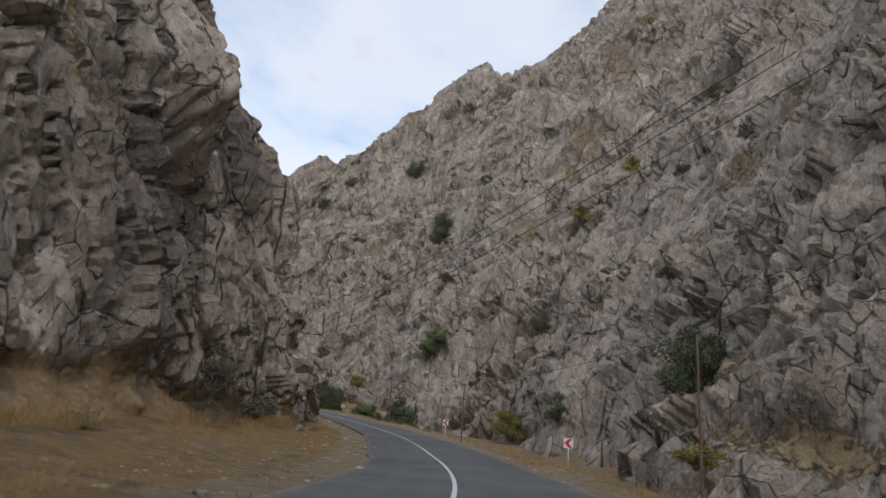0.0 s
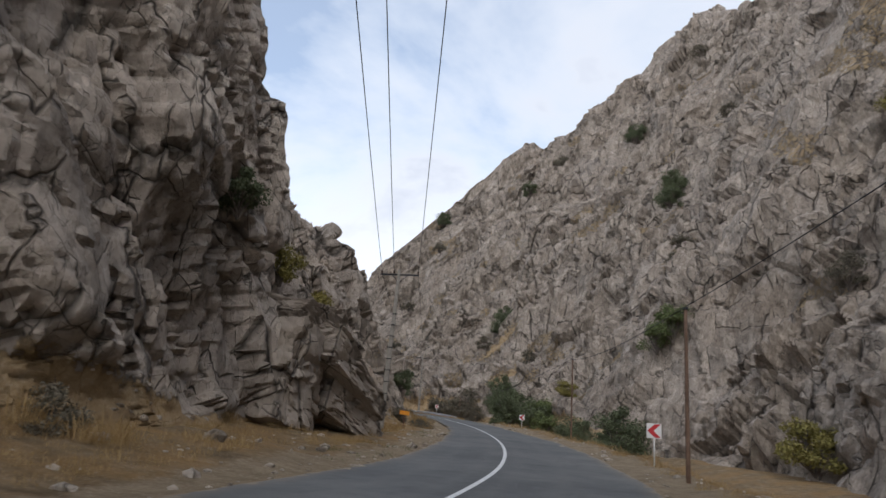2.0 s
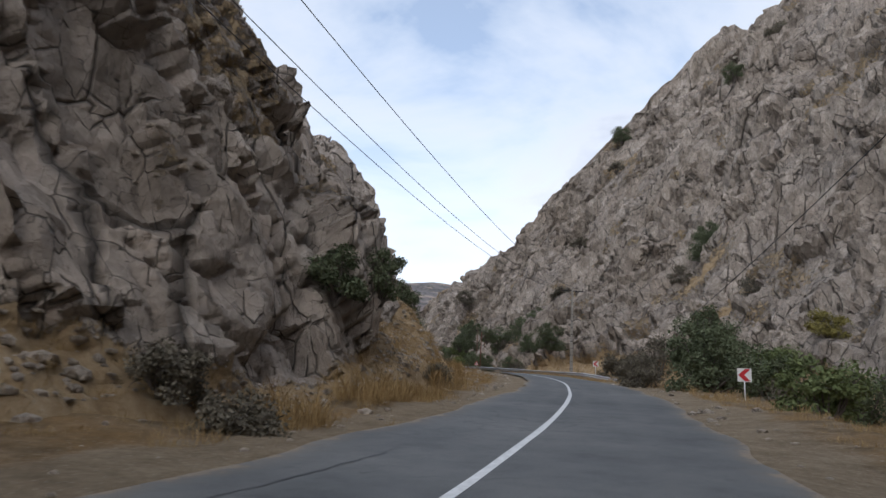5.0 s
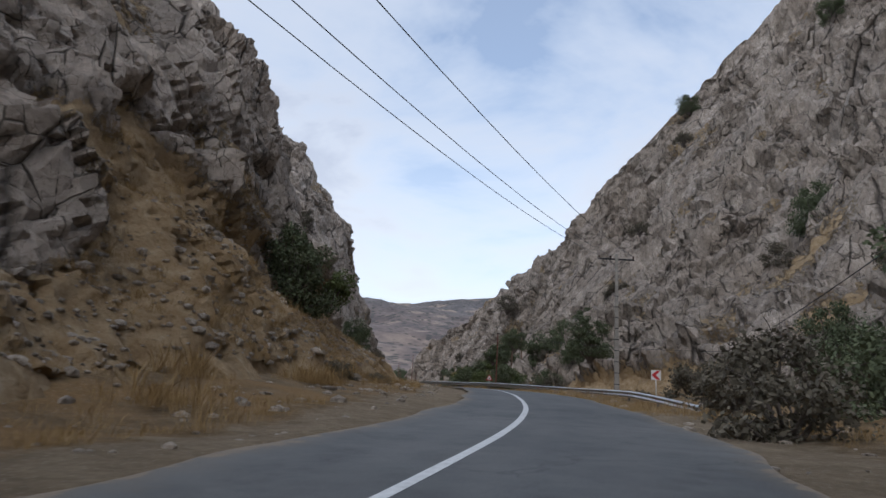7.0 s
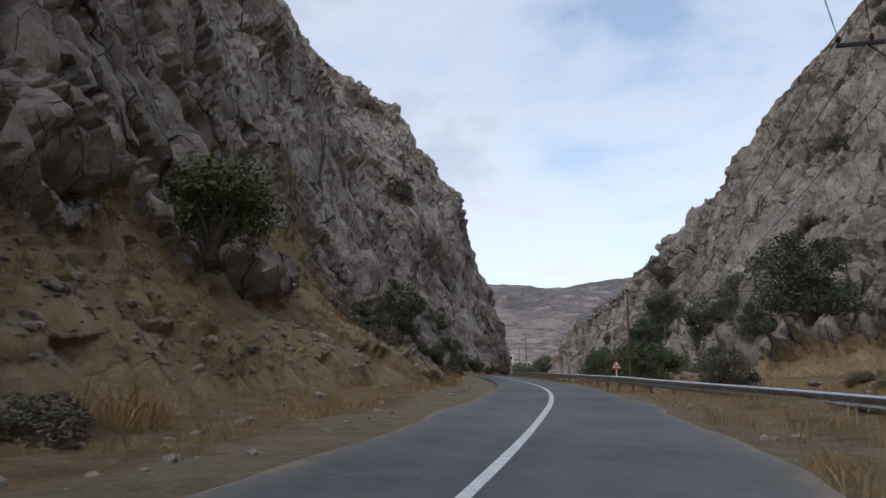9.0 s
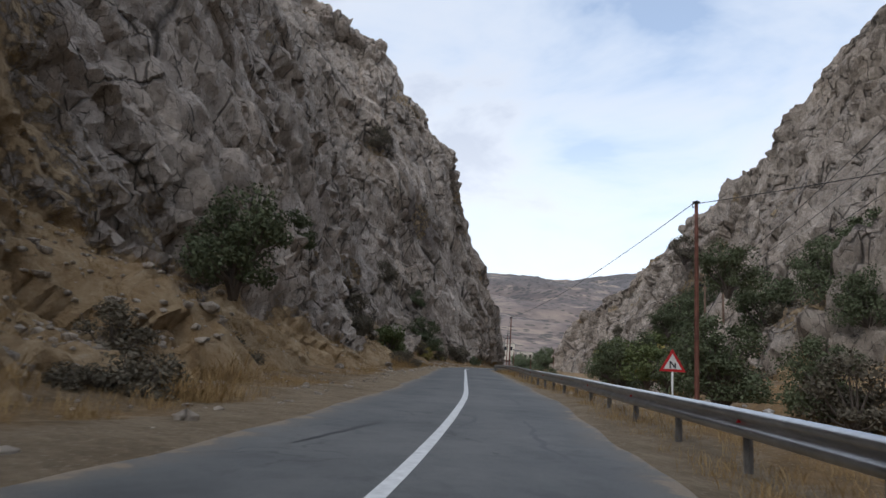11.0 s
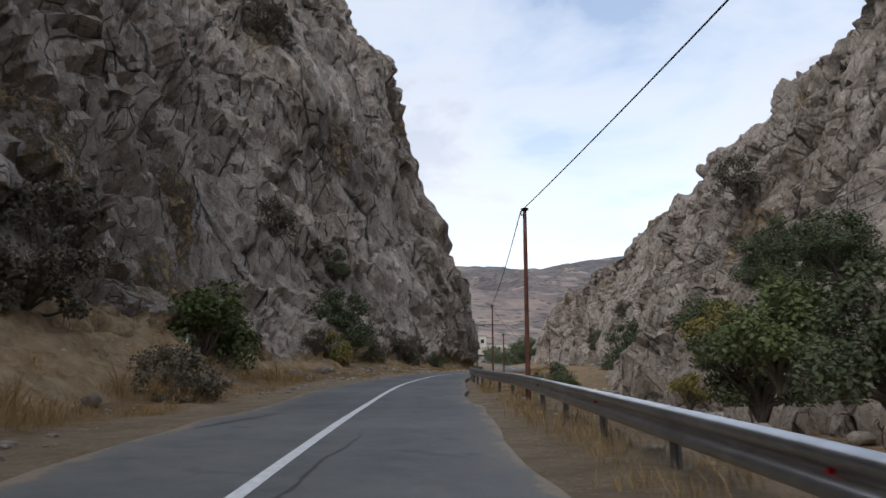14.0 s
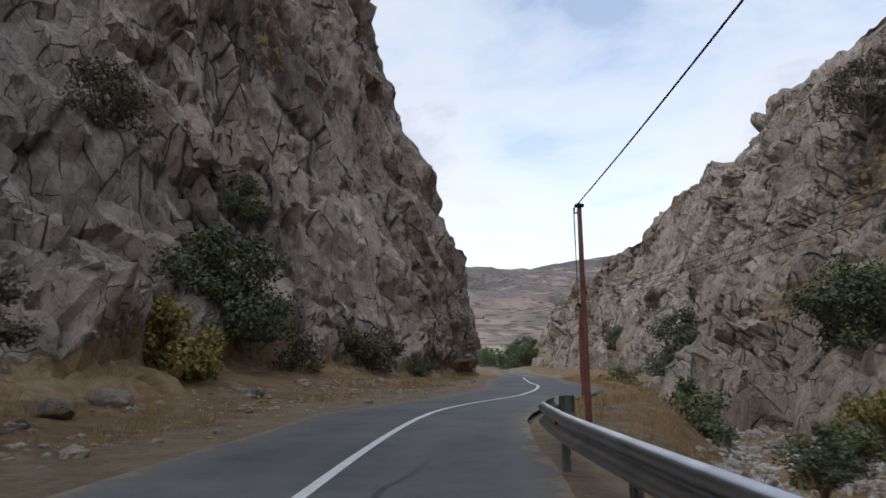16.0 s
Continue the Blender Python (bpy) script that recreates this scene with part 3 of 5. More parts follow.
# long open fissures: along and up at one end, along and up at the other
FISSURES = {"wall_right": [(282.9, 26.2, 264.1, 10.7), (299.0, 28.5, 292.0, 19.5), (300.9, 20.2, 290.2, 13.6), (326.8, 22.5, 325.3, 11.1), (234.9, 42.9, 223.7, 31.4), (230.8, 39.9, 225.5, 31.5)],
            "wall_left": [(308.7, 43.7, 313.1, 21.9), (263.7, 18.5, 294.9, 18.4), (332.5, 42.6, 336.7, 29.2), (229.9, 21.0, 235.1, 13.3), (316.1, 32.0, 321.8, 21.5), (328.7, 41.5, 346.8, 33.7)]}
# overhanging rocks of the near wall: along, up, half width, half height, reach
NOSES = [(37.0, 19.5, 5.0, 7.0, 4.2), (58.0, 19.0, 4.0, 5.0, 0.8), (66.0, 9.0, 3.5, 4.0, 0.9), (206.0, 15.0, 5.0, 5.0, 1.8), (311.0, 30.0, 6.0, 9.0, 3.4)]

# gullies filled with orange soil and dry grass, and darkened areas of the faces, weathering stains among them: along,
# up, half width, half height
GULLIES = {"wall_right": [(209.5, 20.0, 3.5, 8.0), (199.0, 11.0, 4.0, 5.0), (163.0, 12.0, 5.0, 2.5), (45.0, 1.5, 12.0, 1.8)], "wall_left": [(206.0, 9.0, 7.0, 6.0)]}
# the last two on the left wall only make the face darker
DARK_AREAS = {"wall_right": [], "wall_left": [(55.0, 25.0, 5.0, 10.0), (46.0, 30.0, 5.0, 8.0), (316.0, 26.0, 5.0, 5.0), (118.0, 14.0, 7.0, 4.0), (92.0, 14.0, 6.0, 6.0), (36.0, 11.0, 9.0, 8.0)]}
# rock towers standing out of the mountainside
SPIRES = [(305.0, 112.0, 5.0, 11.0, 7.0), (291.0, 104.0, 4.0, 8.0, 5.0), (276.0, 112.0, 4.0, 8.0, 4.5), (232.0, 128.0, 4.0, 9.0, 5.0), (218.0, 160.0, 5.0, 9.0, 5.0), (262.0, 96.0, 4.0, 8.0, 4.0)]


SOIL_TOP = {"wall_left": [(-30, 1.5), (40, 2.4), (60, 1.2), (78, 0.6), (92, 1.6), (105, 1.6), (120, 1.2), (134, 3.0), (140, 5.2), (152, 6.2), (162, 5.2), (172, 3.4), (185, 3.2), (200, 6.0), (208, 5.5), (218, 2.0), (235, 1.2), (255, 2.2), (275, 1.0), (400, 0.8)],
            "wall_right": [(-30, 0.15), (140, 0.15), (155, 0.8), (195, 2.6), (212, 4.0), (225, 1.5), (245, 1.8), (256, 1.4), (266, 0.05), (345, 0.0), (380, 0.4), (500, 0.4)]}
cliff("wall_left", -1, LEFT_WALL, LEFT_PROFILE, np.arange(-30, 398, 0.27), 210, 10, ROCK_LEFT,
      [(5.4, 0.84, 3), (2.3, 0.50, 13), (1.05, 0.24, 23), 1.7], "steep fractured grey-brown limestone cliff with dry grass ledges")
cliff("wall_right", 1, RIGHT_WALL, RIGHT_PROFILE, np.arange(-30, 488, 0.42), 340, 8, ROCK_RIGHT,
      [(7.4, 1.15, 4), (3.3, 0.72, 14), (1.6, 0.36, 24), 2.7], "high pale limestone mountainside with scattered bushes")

# ---------------------------------------------------------------- ground, road and distance
def ground_at(s, off):
    pts = place(s, off)
    flat = pts.reshape(-1, 3)
    o, t = np.broadcast_arrays(np.asarray(off, float), np.asarray(s, float))
    flat[:, 2] += ground_rise(t, o).ravel() - 0.05
    rim = np.where(o < 0, -steps(t, LEFT_EDGE), steps(t, RIGHT_EDGE)).ravel()
    rough = np.clip((np.abs(o.ravel()) - rim - 0.1) / 2.0, 0, 1)
    flat[:, 2] += rough * (fbm(flat * (0.45, 0.45, 0), 3, 61) * 0.10 + fbm(flat * (0.11, 0.11, 0), 2, 62) * 0.22) - (1 - rough) * 0.06
    return flat.reshape(pts.shape)


def ground_sheet():
    s = np.arange(-30, 480, 1.0)
    off = np.r_[np.linspace(-45, -8, 20), np.linspace(-7.6, 12, 64), np.linspace(12.8, 50, 36)]
    o, t = np.meshgrid(off, s)
    past = np.where(o < 0, -o + steps(t, LEFT_EDGE), o - steps(t, RIGHT_EDGE))
    ob = new("ground", grid_mesh("ground", ground_at(t, o), EARTH, {"bare": 1 - hollow(past, 1.0, 3.2)}))
    ob.data.flip_normals()
    return tagged(ob, "dry stony earth verge sloping to a stream bed", "ground", kind="structure")


ground_sheet()


def strip(name, s, inner, outer, lift, mat, label, category, wobble=0.0):
    a, b = place(s, inner, 0.0), place(s, outer, 0.0)
    if wobble:
        n = fbm(np.stack([s * 0.3, s * 0, s * 0], 1), 4, 91) * wobble
        r = on_axis(s, RIGHT)
        a[:, :2] -= r * n[:, None]
        b[:, :2] += r * np.roll(n, 7)[:, None]
    cols = np.linspace(0, 1, 29)
    pts = a[:, None] * (1 - cols)[None, :, None] + b[:, None] * cols[None, :, None]
    pts[:, :, 2] += lift
    width = np.linalg.norm(b - a, axis=1)
    across = np.abs(cols[None] - 0.5) * 2 * width[:, None] / 2
    ob = new(name, grid_mesh(name, pts, mat, {"edge": width[:, None] / 2 - across, "across": cols[None] * width[:, None] + np.broadcast_to(inner, s.shape)[:, None]}))
    ob.data.flip_normals()
    return tagged(ob, label, category, kind="structure")


ROAD_S = np.arange(-30, 470, 0.5)
strip("road", ROAD_S, steps(ROAD_S, LEFT_EDGE), steps(ROAD_S, RIGHT_EDGE), 0.0, ASPHALT, "worn grey two-lane asphalt road", "road", 0.16)
strip("road_line", ROAD_S, -0.07 + 0 * ROAD_S, 0.07 + 0 * ROAD_S, 0.006, ROAD_PAINT, "solid white centre line on the asphalt", "road line", 0.008)


def far_ground():
    m, nt, bsdf = material("far_hillside")
    v = where(nt)
    n1 = noise_of(nt, v, 0.012, 8.0, 0.65)
    n2 = noise_of(nt, v, 0.045, 8.0, 0.7)
    col = ramp(nt, n1, [(0.34, (0.115, 0.092, 0.088)), (0.5, (0.185, 0.142, 0.124)), (0.62, (0.29, 0.225, 0.180))])
    high = nt.nodes.new("ShaderNodeSeparateXYZ")
    nt.links.new(v, high.inputs[0])
    zone = maths(nt, "ADD", maths(nt, "MULTIPLY", maths(nt, "SUBTRACT", high.outputs[2], 150.0), 0.008), maths(nt, "MULTIPLY", maths(nt, "SUBTRACT", n1, 0.5), 2.6))
    col = blend(nt, ramp(nt, zone, [(0.0, (0, 0, 0)), (0.7, (0.75, 0.75, 0.75))]), col, (0.125, 0.118, 0.118))
    field = noise_of(nt, where(nt, (1.0, 1.0, 3.0)), 0.02, 3.0, 0.5)
    col = blend(nt, ramp(nt, field, [(0.56, (0, 0, 0)), (0.62, (0.6, 0.6, 0.6))]), col, (0.40, 0.31, 0.235))
    col = blend(nt, 0.8, col, ramp(nt, n2, [(0.32, (0.62, 0.62, 0.66)), (0.66, (1.18, 1.16, 1.14))]), "MULTIPLY")
    # single shrubs
    dots = node(nt, "ShaderNodeTexVoronoi", Scale=0.11)
    nt.links.new(v, dots.inputs["Vector"])
    near = maths(nt, "ADD", dots.outputs["Distance"], maths(nt, "MULTIPLY", maths(nt, "SUBTRACT", n1, 0.5), 1.1))
    col = blend(nt, ramp(nt, near, [(0.26, (0.85, 0.85, 0.85)), (0.40, (0, 0, 0))]), col, (0.062, 0.060, 0.052))
    nt.links.new(col, bsdf.inputs["Base Color"])
    bsdf.inputs["Roughness"].default_value = 0.95
    heading = Vector((-0.78, 0.62))
    side = Vector((0.62, 0.78))
    a = np.r_[np.linspace(310, 600, 40), np.linspace(620, 3200, 130)]
    b = np.linspace(-2400, 2400, 190)
    A, B = np.meshgrid(a, b, indexing="ij")
    x, y = -0.78 * A + 0.62 * B, 0.62 * A + 0.78 * B
    z = np.interp(A, [310, 400, 470, 560, 900, 1700, 2200, 3200], [12, 18, 27.2, 37, 105, 288, 260, 230])
    flat = np.stack([x, y, z], 2).reshape(-1, 3)
    amp = np.clip((A.ravel() - 520) / 500, 0, 1)
    flat[:, 2] += (fbm(flat * (0.0026, 0.0026, 0), 3, 71) * 22 + (0.5 - np.abs(fbm(flat * (0.008, 0.008, 0), 4, 73))) * 26) * amp
    ob = new("backdrop", grid_mesh("backdrop", flat.reshape(len(a), len(b), 3), m))
    return tagged(ob, "hazy brown hills dotted with dark shrubs", "hills", kind="structure")


far_ground()

# ---------------------------------------------------------------- materials of the things
CONCRETE = plain_material("weathered_concrete", (0.30, 0.275, 0.245), 0.9, 0, 0.22, 4.0, 0.01)
STEEL_DARK = plain_material("dark_steel", (0.035, 0.035, 0.04), 0.5, 0.6, 0.3, 10.0)
ZINC = plain_material("galvanised_steel", (0.42, 0.43, 0.45), 0.30, 0.95, 0.25, 2.0)
POST_STEEL = plain_material("dull_post_steel", (0.20, 0.19, 0.18), 0.65, 0.5, 0.3, 6.0)
RUST = plain_material("rust_red_painted_steel", (0.17, 0.068, 0.048), 0.75, 0.1, 0.45, 2.0)
WOOD_POLE = plain_material("weathered_brown_pole", (0.155, 0.095, 0.065), 0.85, 0, 0.35, 2.5, 0.01)
SIGN_WHITE = plain_material("sign_white", (0.74, 0.74, 0.73), 0.45, 0, 0.06, 3.0)
SIGN_RED = plain_material("sign_red", (0.52, 0.022, 0.028), 0.4, 0, 0.10, 3.0)
SIGN_BLACK = plain_material("sign_black", (0.02, 0.02, 0.02), 0.5, 0, 0.2, 3.0)
SIGN_ORANGE = plain_material("sign_orange", (0.78, 0.30, 0.015), 0.5, 0, 0.12, 3.0)
CERAMIC = plain_material("brown_glazed_ceramic", (0.05, 0.028, 0.022), 0.25, 0, 0.2, 8.0)
CABLE = plain_material("dull_cable", (0.045, 0.045, 0.05), 0.7, 0.2, 0.2, 2.0)
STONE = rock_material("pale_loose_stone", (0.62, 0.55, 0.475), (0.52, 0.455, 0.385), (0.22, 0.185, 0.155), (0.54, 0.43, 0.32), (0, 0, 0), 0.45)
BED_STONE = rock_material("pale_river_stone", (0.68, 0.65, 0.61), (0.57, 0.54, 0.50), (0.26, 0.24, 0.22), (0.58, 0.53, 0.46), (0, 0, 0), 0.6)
BARK = plain_material("grey_bark", (0.12, 0.10, 0.085), 0.95, 0, 0.35, 12.0, 0.01)
WALL_PLASTER = plain_material("pale_plaster", (0.60, 0.54, 0.45), 0.9, 0, 0.1, 0.5)
TAR = plain_material("black_tar", (0.028, 0.028, 0.03), 0.6, 0, 0.3, 4.0)


def leaf_material(name, low, high):
    m, nt, bsdf = material(name)
    geo = nt.nodes.new("ShaderNodeNewGeometry")
    info = nt.nodes.new("ShaderNodeObjectInfo")
    tone = maths(nt, "ADD", maths(nt, "MULTIPLY", geo.outputs["Random Per Island"], 0.7), maths(nt, "MULTIPLY", info.outputs["Random"], 0.3))
    nt.links.new(ramp(nt, tone, [(0.1, low), (0.9, high)]), bsdf.inputs["Base Color"])
    bsdf.inputs["Roughness"].default_value = 0.85
    bsdf.inputs["Specular IOR Level"].default_value = 0.1
    return m


LEAVES = {"ochre": leaf_material("dry_ochre_stems", (0.23, 0.145, 0.060), (0.47, 0.335, 0.17)),
          "dark": leaf_material("dark_oak_leaves", (0.088, 0.106, 0.062), (0.150, 0.172, 0.098)),
          "green": leaf_material("green_leaves", (0.100, 0.126, 0.054), (0.172, 0.202, 0.086)),
          "yellow": leaf_material("yellowing_leaves", (0.16, 0.145, 0.048), (0.36, 0.305, 0.105)),
          "grey": leaf_material("dusty_grey_brown_leaves", (0.110, 0.098, 0.075), (0.200, 0.176, 0.133))}
GRASS = leaf_material("dry_golden_grass", (0.24, 0.150, 0.062), (0.50, 0.37, 0.20))
GRASS_GREEN = leaf_material("low_green_weed", (0.050, 0.075, 0.022), (0.12, 0.145, 0.05))


# ---------------------------------------------------------------- shape helpers
def tube(bm, points, radii, sides=8, cap=True):
    rings = []
    for i, p in enumerate(points):
        p = Vector(p)
        a = Vector(points[max(i - 1, 0)])
        b = Vector(points[min(i + 1, len(points) - 1)])
        d = (b - a).normalized()
        u = d.cross(Vector((0, 0, 1)) if abs(d.z) < 0.9 else Vector((1, 0, 0))).normalized()
        v = d.cross(u)
        rings.append([bm.verts.new(p + radii[i] * (math.cos(k * math.tau / sides) * u + math.sin(k * math.tau / sides) * v)) for k in range(sides)])
    for r0, r1 in zip(rings, rings[1:]):
        for k in range(sides):
            f = bm.faces.new((r0[k], r0[(k + 1) % sides], r1[(k + 1) % sides], r1[k]))
            f.smooth = sides > 6
    if cap:
        bm.faces.new(rings[0][::-1])
        bm.faces.new(rings[-1])
    return bm


def box(bm, x, y, z, sx, sy, sz, bevel=0.0, turn=None):
    m = Matrix.Translation((x, y, z)) @ (turn or Matrix.Identity(4)) @ Matrix.Diagonal((sx, sy, sz, 1))
    made = bmesh.ops.create_cube(bm, size=1.0, matrix=m)
    if bevel:
        edges = list({e for v in made["verts"] for e in v.link_edges})
        bmesh.ops.bevel(bm, geom=edges, offset=bevel, segments=2, affect="EDGES", profile=0.5)
    return bm


def plate(bm, outline, y0, y1):
    """A flat plate in the xz plane, from y0 (front) to y1 (back)."""
    a = [bm.verts.new((x, y0, z)) for x, z in outline]
    b = [bm.verts.new((x, y1, z)) for x, z in outline]
    bm.faces.new(a)
    bm.faces.new(b[::-1])
    for i in range(len(a)):
        j = (i + 1) % len(a)
        bm.faces.new((a[j], a[i], b[i], b[j]))
    bmesh.ops.recalc_face_normals(bm, faces=bm.faces)
    return bm


def empty(name, p, turn_z=0.0):
    ob = new(name)
    ob.empty_display_size = 0.2
    ob.matrix_basis = Matrix.Translation([float(c) for c in p]) @ pose(0, 0, 0, 0, 0, turn_z)
    return ob


def facing(s):
    """Turn about z with which a thing's front (its -y) looks back down the road at s."""
    a = on_axis(s, ALONG)
    return math.degrees(math.atan2(-a[0], a[1]))


# ---------------------------------------------------------------- guard rail
def guard_rail():
    rail = empty("guard_rail", place(162.0, 0.0))
    base = rail.matrix_basis.translation
    tagged(rail, "long galvanised steel crash barrier with red reflectors beside the road", "guard rail")
    line, _ = resample(np.array([place(s, rail_offset(s), -0.09 - steps(s, [(156, 0.52), (160, 0.40), (164, 0.29), (168, 0.20), (180, 0.17), (196, 0.02)])) for s in np.arange(156.3, 279.5, 0.5)]), 0.25)
    d = np.gradient(line, axis=0)
    d /= np.linalg.norm(d[:, :2], axis=1)[:, None]
    side = np.stack([-d[:, 1], d[:, 0], 0 * d[:, 0]], 1)  # towards the road
    wave = [(0.0, 0.72), (0.055, 0.70), (0.085, 0.655), (0.055, 0.61), (0.012, 0.585), (0.012, 0.555), (0.055, 0.53), (0.085, 0.485), (0.055, 0.44), (0.0, 0.42)]
    wave = [(o * 1.1, 0.72 - (0.72 - h) * 1.14) for o, h in wave]
    wave = wave + [(o - 0.006, h) for o, h in wave[::-1]]
    for k in range(0, len(line) - 4, 16):
        idx = np.arange(k, min(k + 18, len(line)))
        lift = 0.004 * ((k // 16) % 2)
        pts = np.stack([line[idx] + side[idx] * (o + lift) + np.array([0, 0, h]) for o, h in wave + wave[:1]], axis=1) - np.array(base)
        ob = new("beam", grid_mesh("beam", pts, ZINC))
        ob.parent = rail
    bm = bmesh.new()
    box(bm, 0, 0, 0.30, 0.10, 0.06, 0.70)
    box(bm, 0, 0.045, 0.30, 0.012, 0.05, 0.70)
    box(bm, 0, -0.045, 0.30, 0.012, 0.05, 0.70)
    box(bm, 0, 0.0, 0.57, 0.13, 0.16, 0.16, 0.01)
    post = bpy.data.meshes.new("post")
    bm.to_mesh(post)
    bm.free()
    post.materials.append(POST_STEEL)
    bm = bmesh.new()
    plate(bm, [(-0.032, -0.03), (0.032, -0.03), (0.0, 0.04)], -0.012, 0.012)
    red = bpy.data.meshes.new("reflector")
    bm.to_mesh(red)
    bm.free()
    red.materials.append(SIGN_RED)
    for n, i in enumerate(range(3, len(line) - 3, 12)):
        yaw = math.degrees(math.atan2(d[i, 1], d[i, 0]))
        ob = new("post", post)
        ob.parent = rail
        ob.matrix_basis = Matrix.Translation(line[i] - side[i] * 0.075 - np.array(base)) @ pose(0, 0, 0, 0, 0, yaw + 90)
        if n % 2 == 0:
            ob = new("reflector", red)
            ob.parent = rail
            ob.matrix_basis = Matrix.Translation(line[i] + side[i] * 0.03 + np.array([0, 0, 0.57]) - np.array(base)) @ pose(0, 0, 0, 0, 0, yaw + 90)
    # rounded end where the barrier turns away
    bm = bmesh.new()
    e, t, q = line[-1] - np.array(base), d[-1], -side[-1]
    rows = []
    for a in np.linspace(0, math.pi, 9):
        c = e + q * 0.13 * (1 - math.cos(a)) + t * 0.16 * math.sin(a)
        rows.append([bm.verts.new(c + np.array([0, 0, h])) for h in (0.42, 0.50, 0.57, 0.64, 0.72)])
    for r0, r1 in zip(rows, rows[1:]):
        for k in range(4):
            bm.faces.new((r0[k], r0[k + 1], r1[k + 1], r1[k]))
    bmesh.ops.solidify(bm, geom=bm.faces[:], thickness=0.008)
    part("end_cap", bm, ZINC, rail)


guard_rail()


# ---------------------------------------------------------------- poles and wires
def wire(name, a, b, sag, radius, label, group):
    u = np.linspace(0, 1, 25)
    a, b = np.array(a, float), np.array(b, float)
    pts = a[None] * (1 - u)[:, None] + b[None] * u[:, None]
    pts[:, 2] -= sag * 4 * u * (1 - u)
    bm = tube(bmesh.new(), [tuple(p - a) for p in pts], [radius] * len(pts), 5)
    me = bpy.data.meshes.new(name)
    bm.to_mesh(me)
    bm.free()
    me.materials.append(CABLE)
    ob = new(name, me)
    ob.matrix_basis = Matrix.Translation(a)
    return tagged(ob, label, "cable", group)


def concrete_pole(foot, height, arm_turn, lean=(0, 0), label="", arm_width=2.8):
    pole = empty("utility_pole", foot)
    tagged(pole, label, "utility pole", "power poles")
    top = Vector((lean[0], lean[1], height))
    bm = bmesh.new()
    n = 12
    for k in range(n):
        a, b = k / n, (k + 1) / n
        wa, wb = 0.36 - 0.18 * a, 0.36 - 0.18 * b
        va, vb = 0.26 - 0.09 * a, 0.26 - 0.09 * b
        low = [bm.verts.new(top * a + Vector((x * wa / 2, y * va / 2, -0.5 if k == 0 else 0))) for x, y in ((-1, -1), (1, -1), (1, 1), (-1, 1))]
        high = [bm.verts.new(top * b + Vector((x * wb / 2, y * vb / 2, 0))) for x, y in ((-1, -1), (1, -1), (1, 1), (-1, 1))]
        for i in range(4):
            bm.faces.new((low[i], low[(i + 1) % 4], high[(i + 1) % 4], high[i]))
        if k == n - 1:
            bm.faces.new(high)
    bmesh.ops.remove_doubles(bm, verts=bm.verts, dist=0.001)
    shaft = part("shaft", bm, CONCRETE, pole)
    shaft.matrix_basis = pose(0, 0, 0, 0, 0, arm_turn)
    # steps through the shaft, their dark openings drawn as solid dark bars
    for k in range(1, 10):
        h = 0.5 + k * (height - 3.0) / 10
        w = 0.36 - 0.18 * h / height
        bm = box(bmesh.new(), 0, 0, 0, w + 0.03, 0.27, 0.055, 0.006)
        ob = part("climbing_step", bm, STEEL_DARK, pole)
        ob.matrix_basis = Matrix.Translation(top * (h / height)) @ pose(0, 0, 0, 0, 0, arm_turn)
    bm = box(bmesh.new(), 0, 0.13, height - 0.38, arm_width, 0.09, 0.11, 0.008)
    arm = part("crossarm", bm, STEEL_DARK, pole)
    turn = Matrix.Translation(Vector((lean[0], lean[1], 0)) * (height - 0.4) / height) @ pose(0, 0, 0, 0, 0, arm_turn)
    arm.matrix_basis = turn
    for x in (-0.55, 0.55):
        bm = tube(bmesh.new(), [(x, 0.14, height - 0.42), (0.0, 0.14, height - 0.95)], [0.022, 0.022], 6)
        part("brace", bm, STEEL_DARK, pole).matrix_basis = turn
    tips = []
    for x in (-arm_width / 2 + 0.08, -0.42, arm_width / 2 - 0.08):
        bm = bmesh.new()
        z = height - 0.32
        tube(bm, [(x, 0.13, z), (x, 0.13, z + 0.06), (x, 0.13, z + 0.08), (x, 0.13, z + 0.14), (x, 0.13, z + 0.16), (x, 0.13, z + 0.24)],
             [0.03, 0.03, 0.075, 0.05, 0.07, 0.04], 10)
        part("insulator", bm, CERAMIC, pole).matrix_basis = turn
        tips.append(np.array(Matrix.Translation([float(c) for c in foot]) @ turn @ Vector((x, 0.13, z + 0.22))))
    return tips


def thin_pole(foot, height, radius, mat, label, lean=(0.0, 0.0)):
    pole = empty("cable_pole", foot)
    tagged(pole, label, "pole", "cable poles")
    bm = tube(bmesh.new(), [(lean[0] * k / 6, lean[1] * k / 6, -1.2 if k == 0 else height * k / 6) for k in range(7)], [radius * (1 - 0.05 * k) for k in range(7)], 10)
    part("shaft", bm, mat, pole)
    bm = box(bmesh.new(), lean[0], lean[1], height + 0.03, radius * 2.2, radius * 2.2, 0.07, 0.01)
    part("cap", bm, STEEL_DARK, pole)
    bm = tube(bmesh.new(), [(lean[0], lean[1], height - 0.12), (lean[0] - 0.16, lean[1] + 0.02, height - 0.10), (lean[0] - 0.16, lean[1] + 0.02, height + 0.02)], [0.018] * 3, 6)
    part("bracket", bm, STEEL_DARK, pole)
    return np.array(foot, float) + np.array([lean[0] - 0.16, lean[1], height])


pole_a = concrete_pole((-17.2, 92.1, 4.9), 10.85, 12, (0.25, 0.2), "tall leaning concrete pole with steel crossarm on the verge")
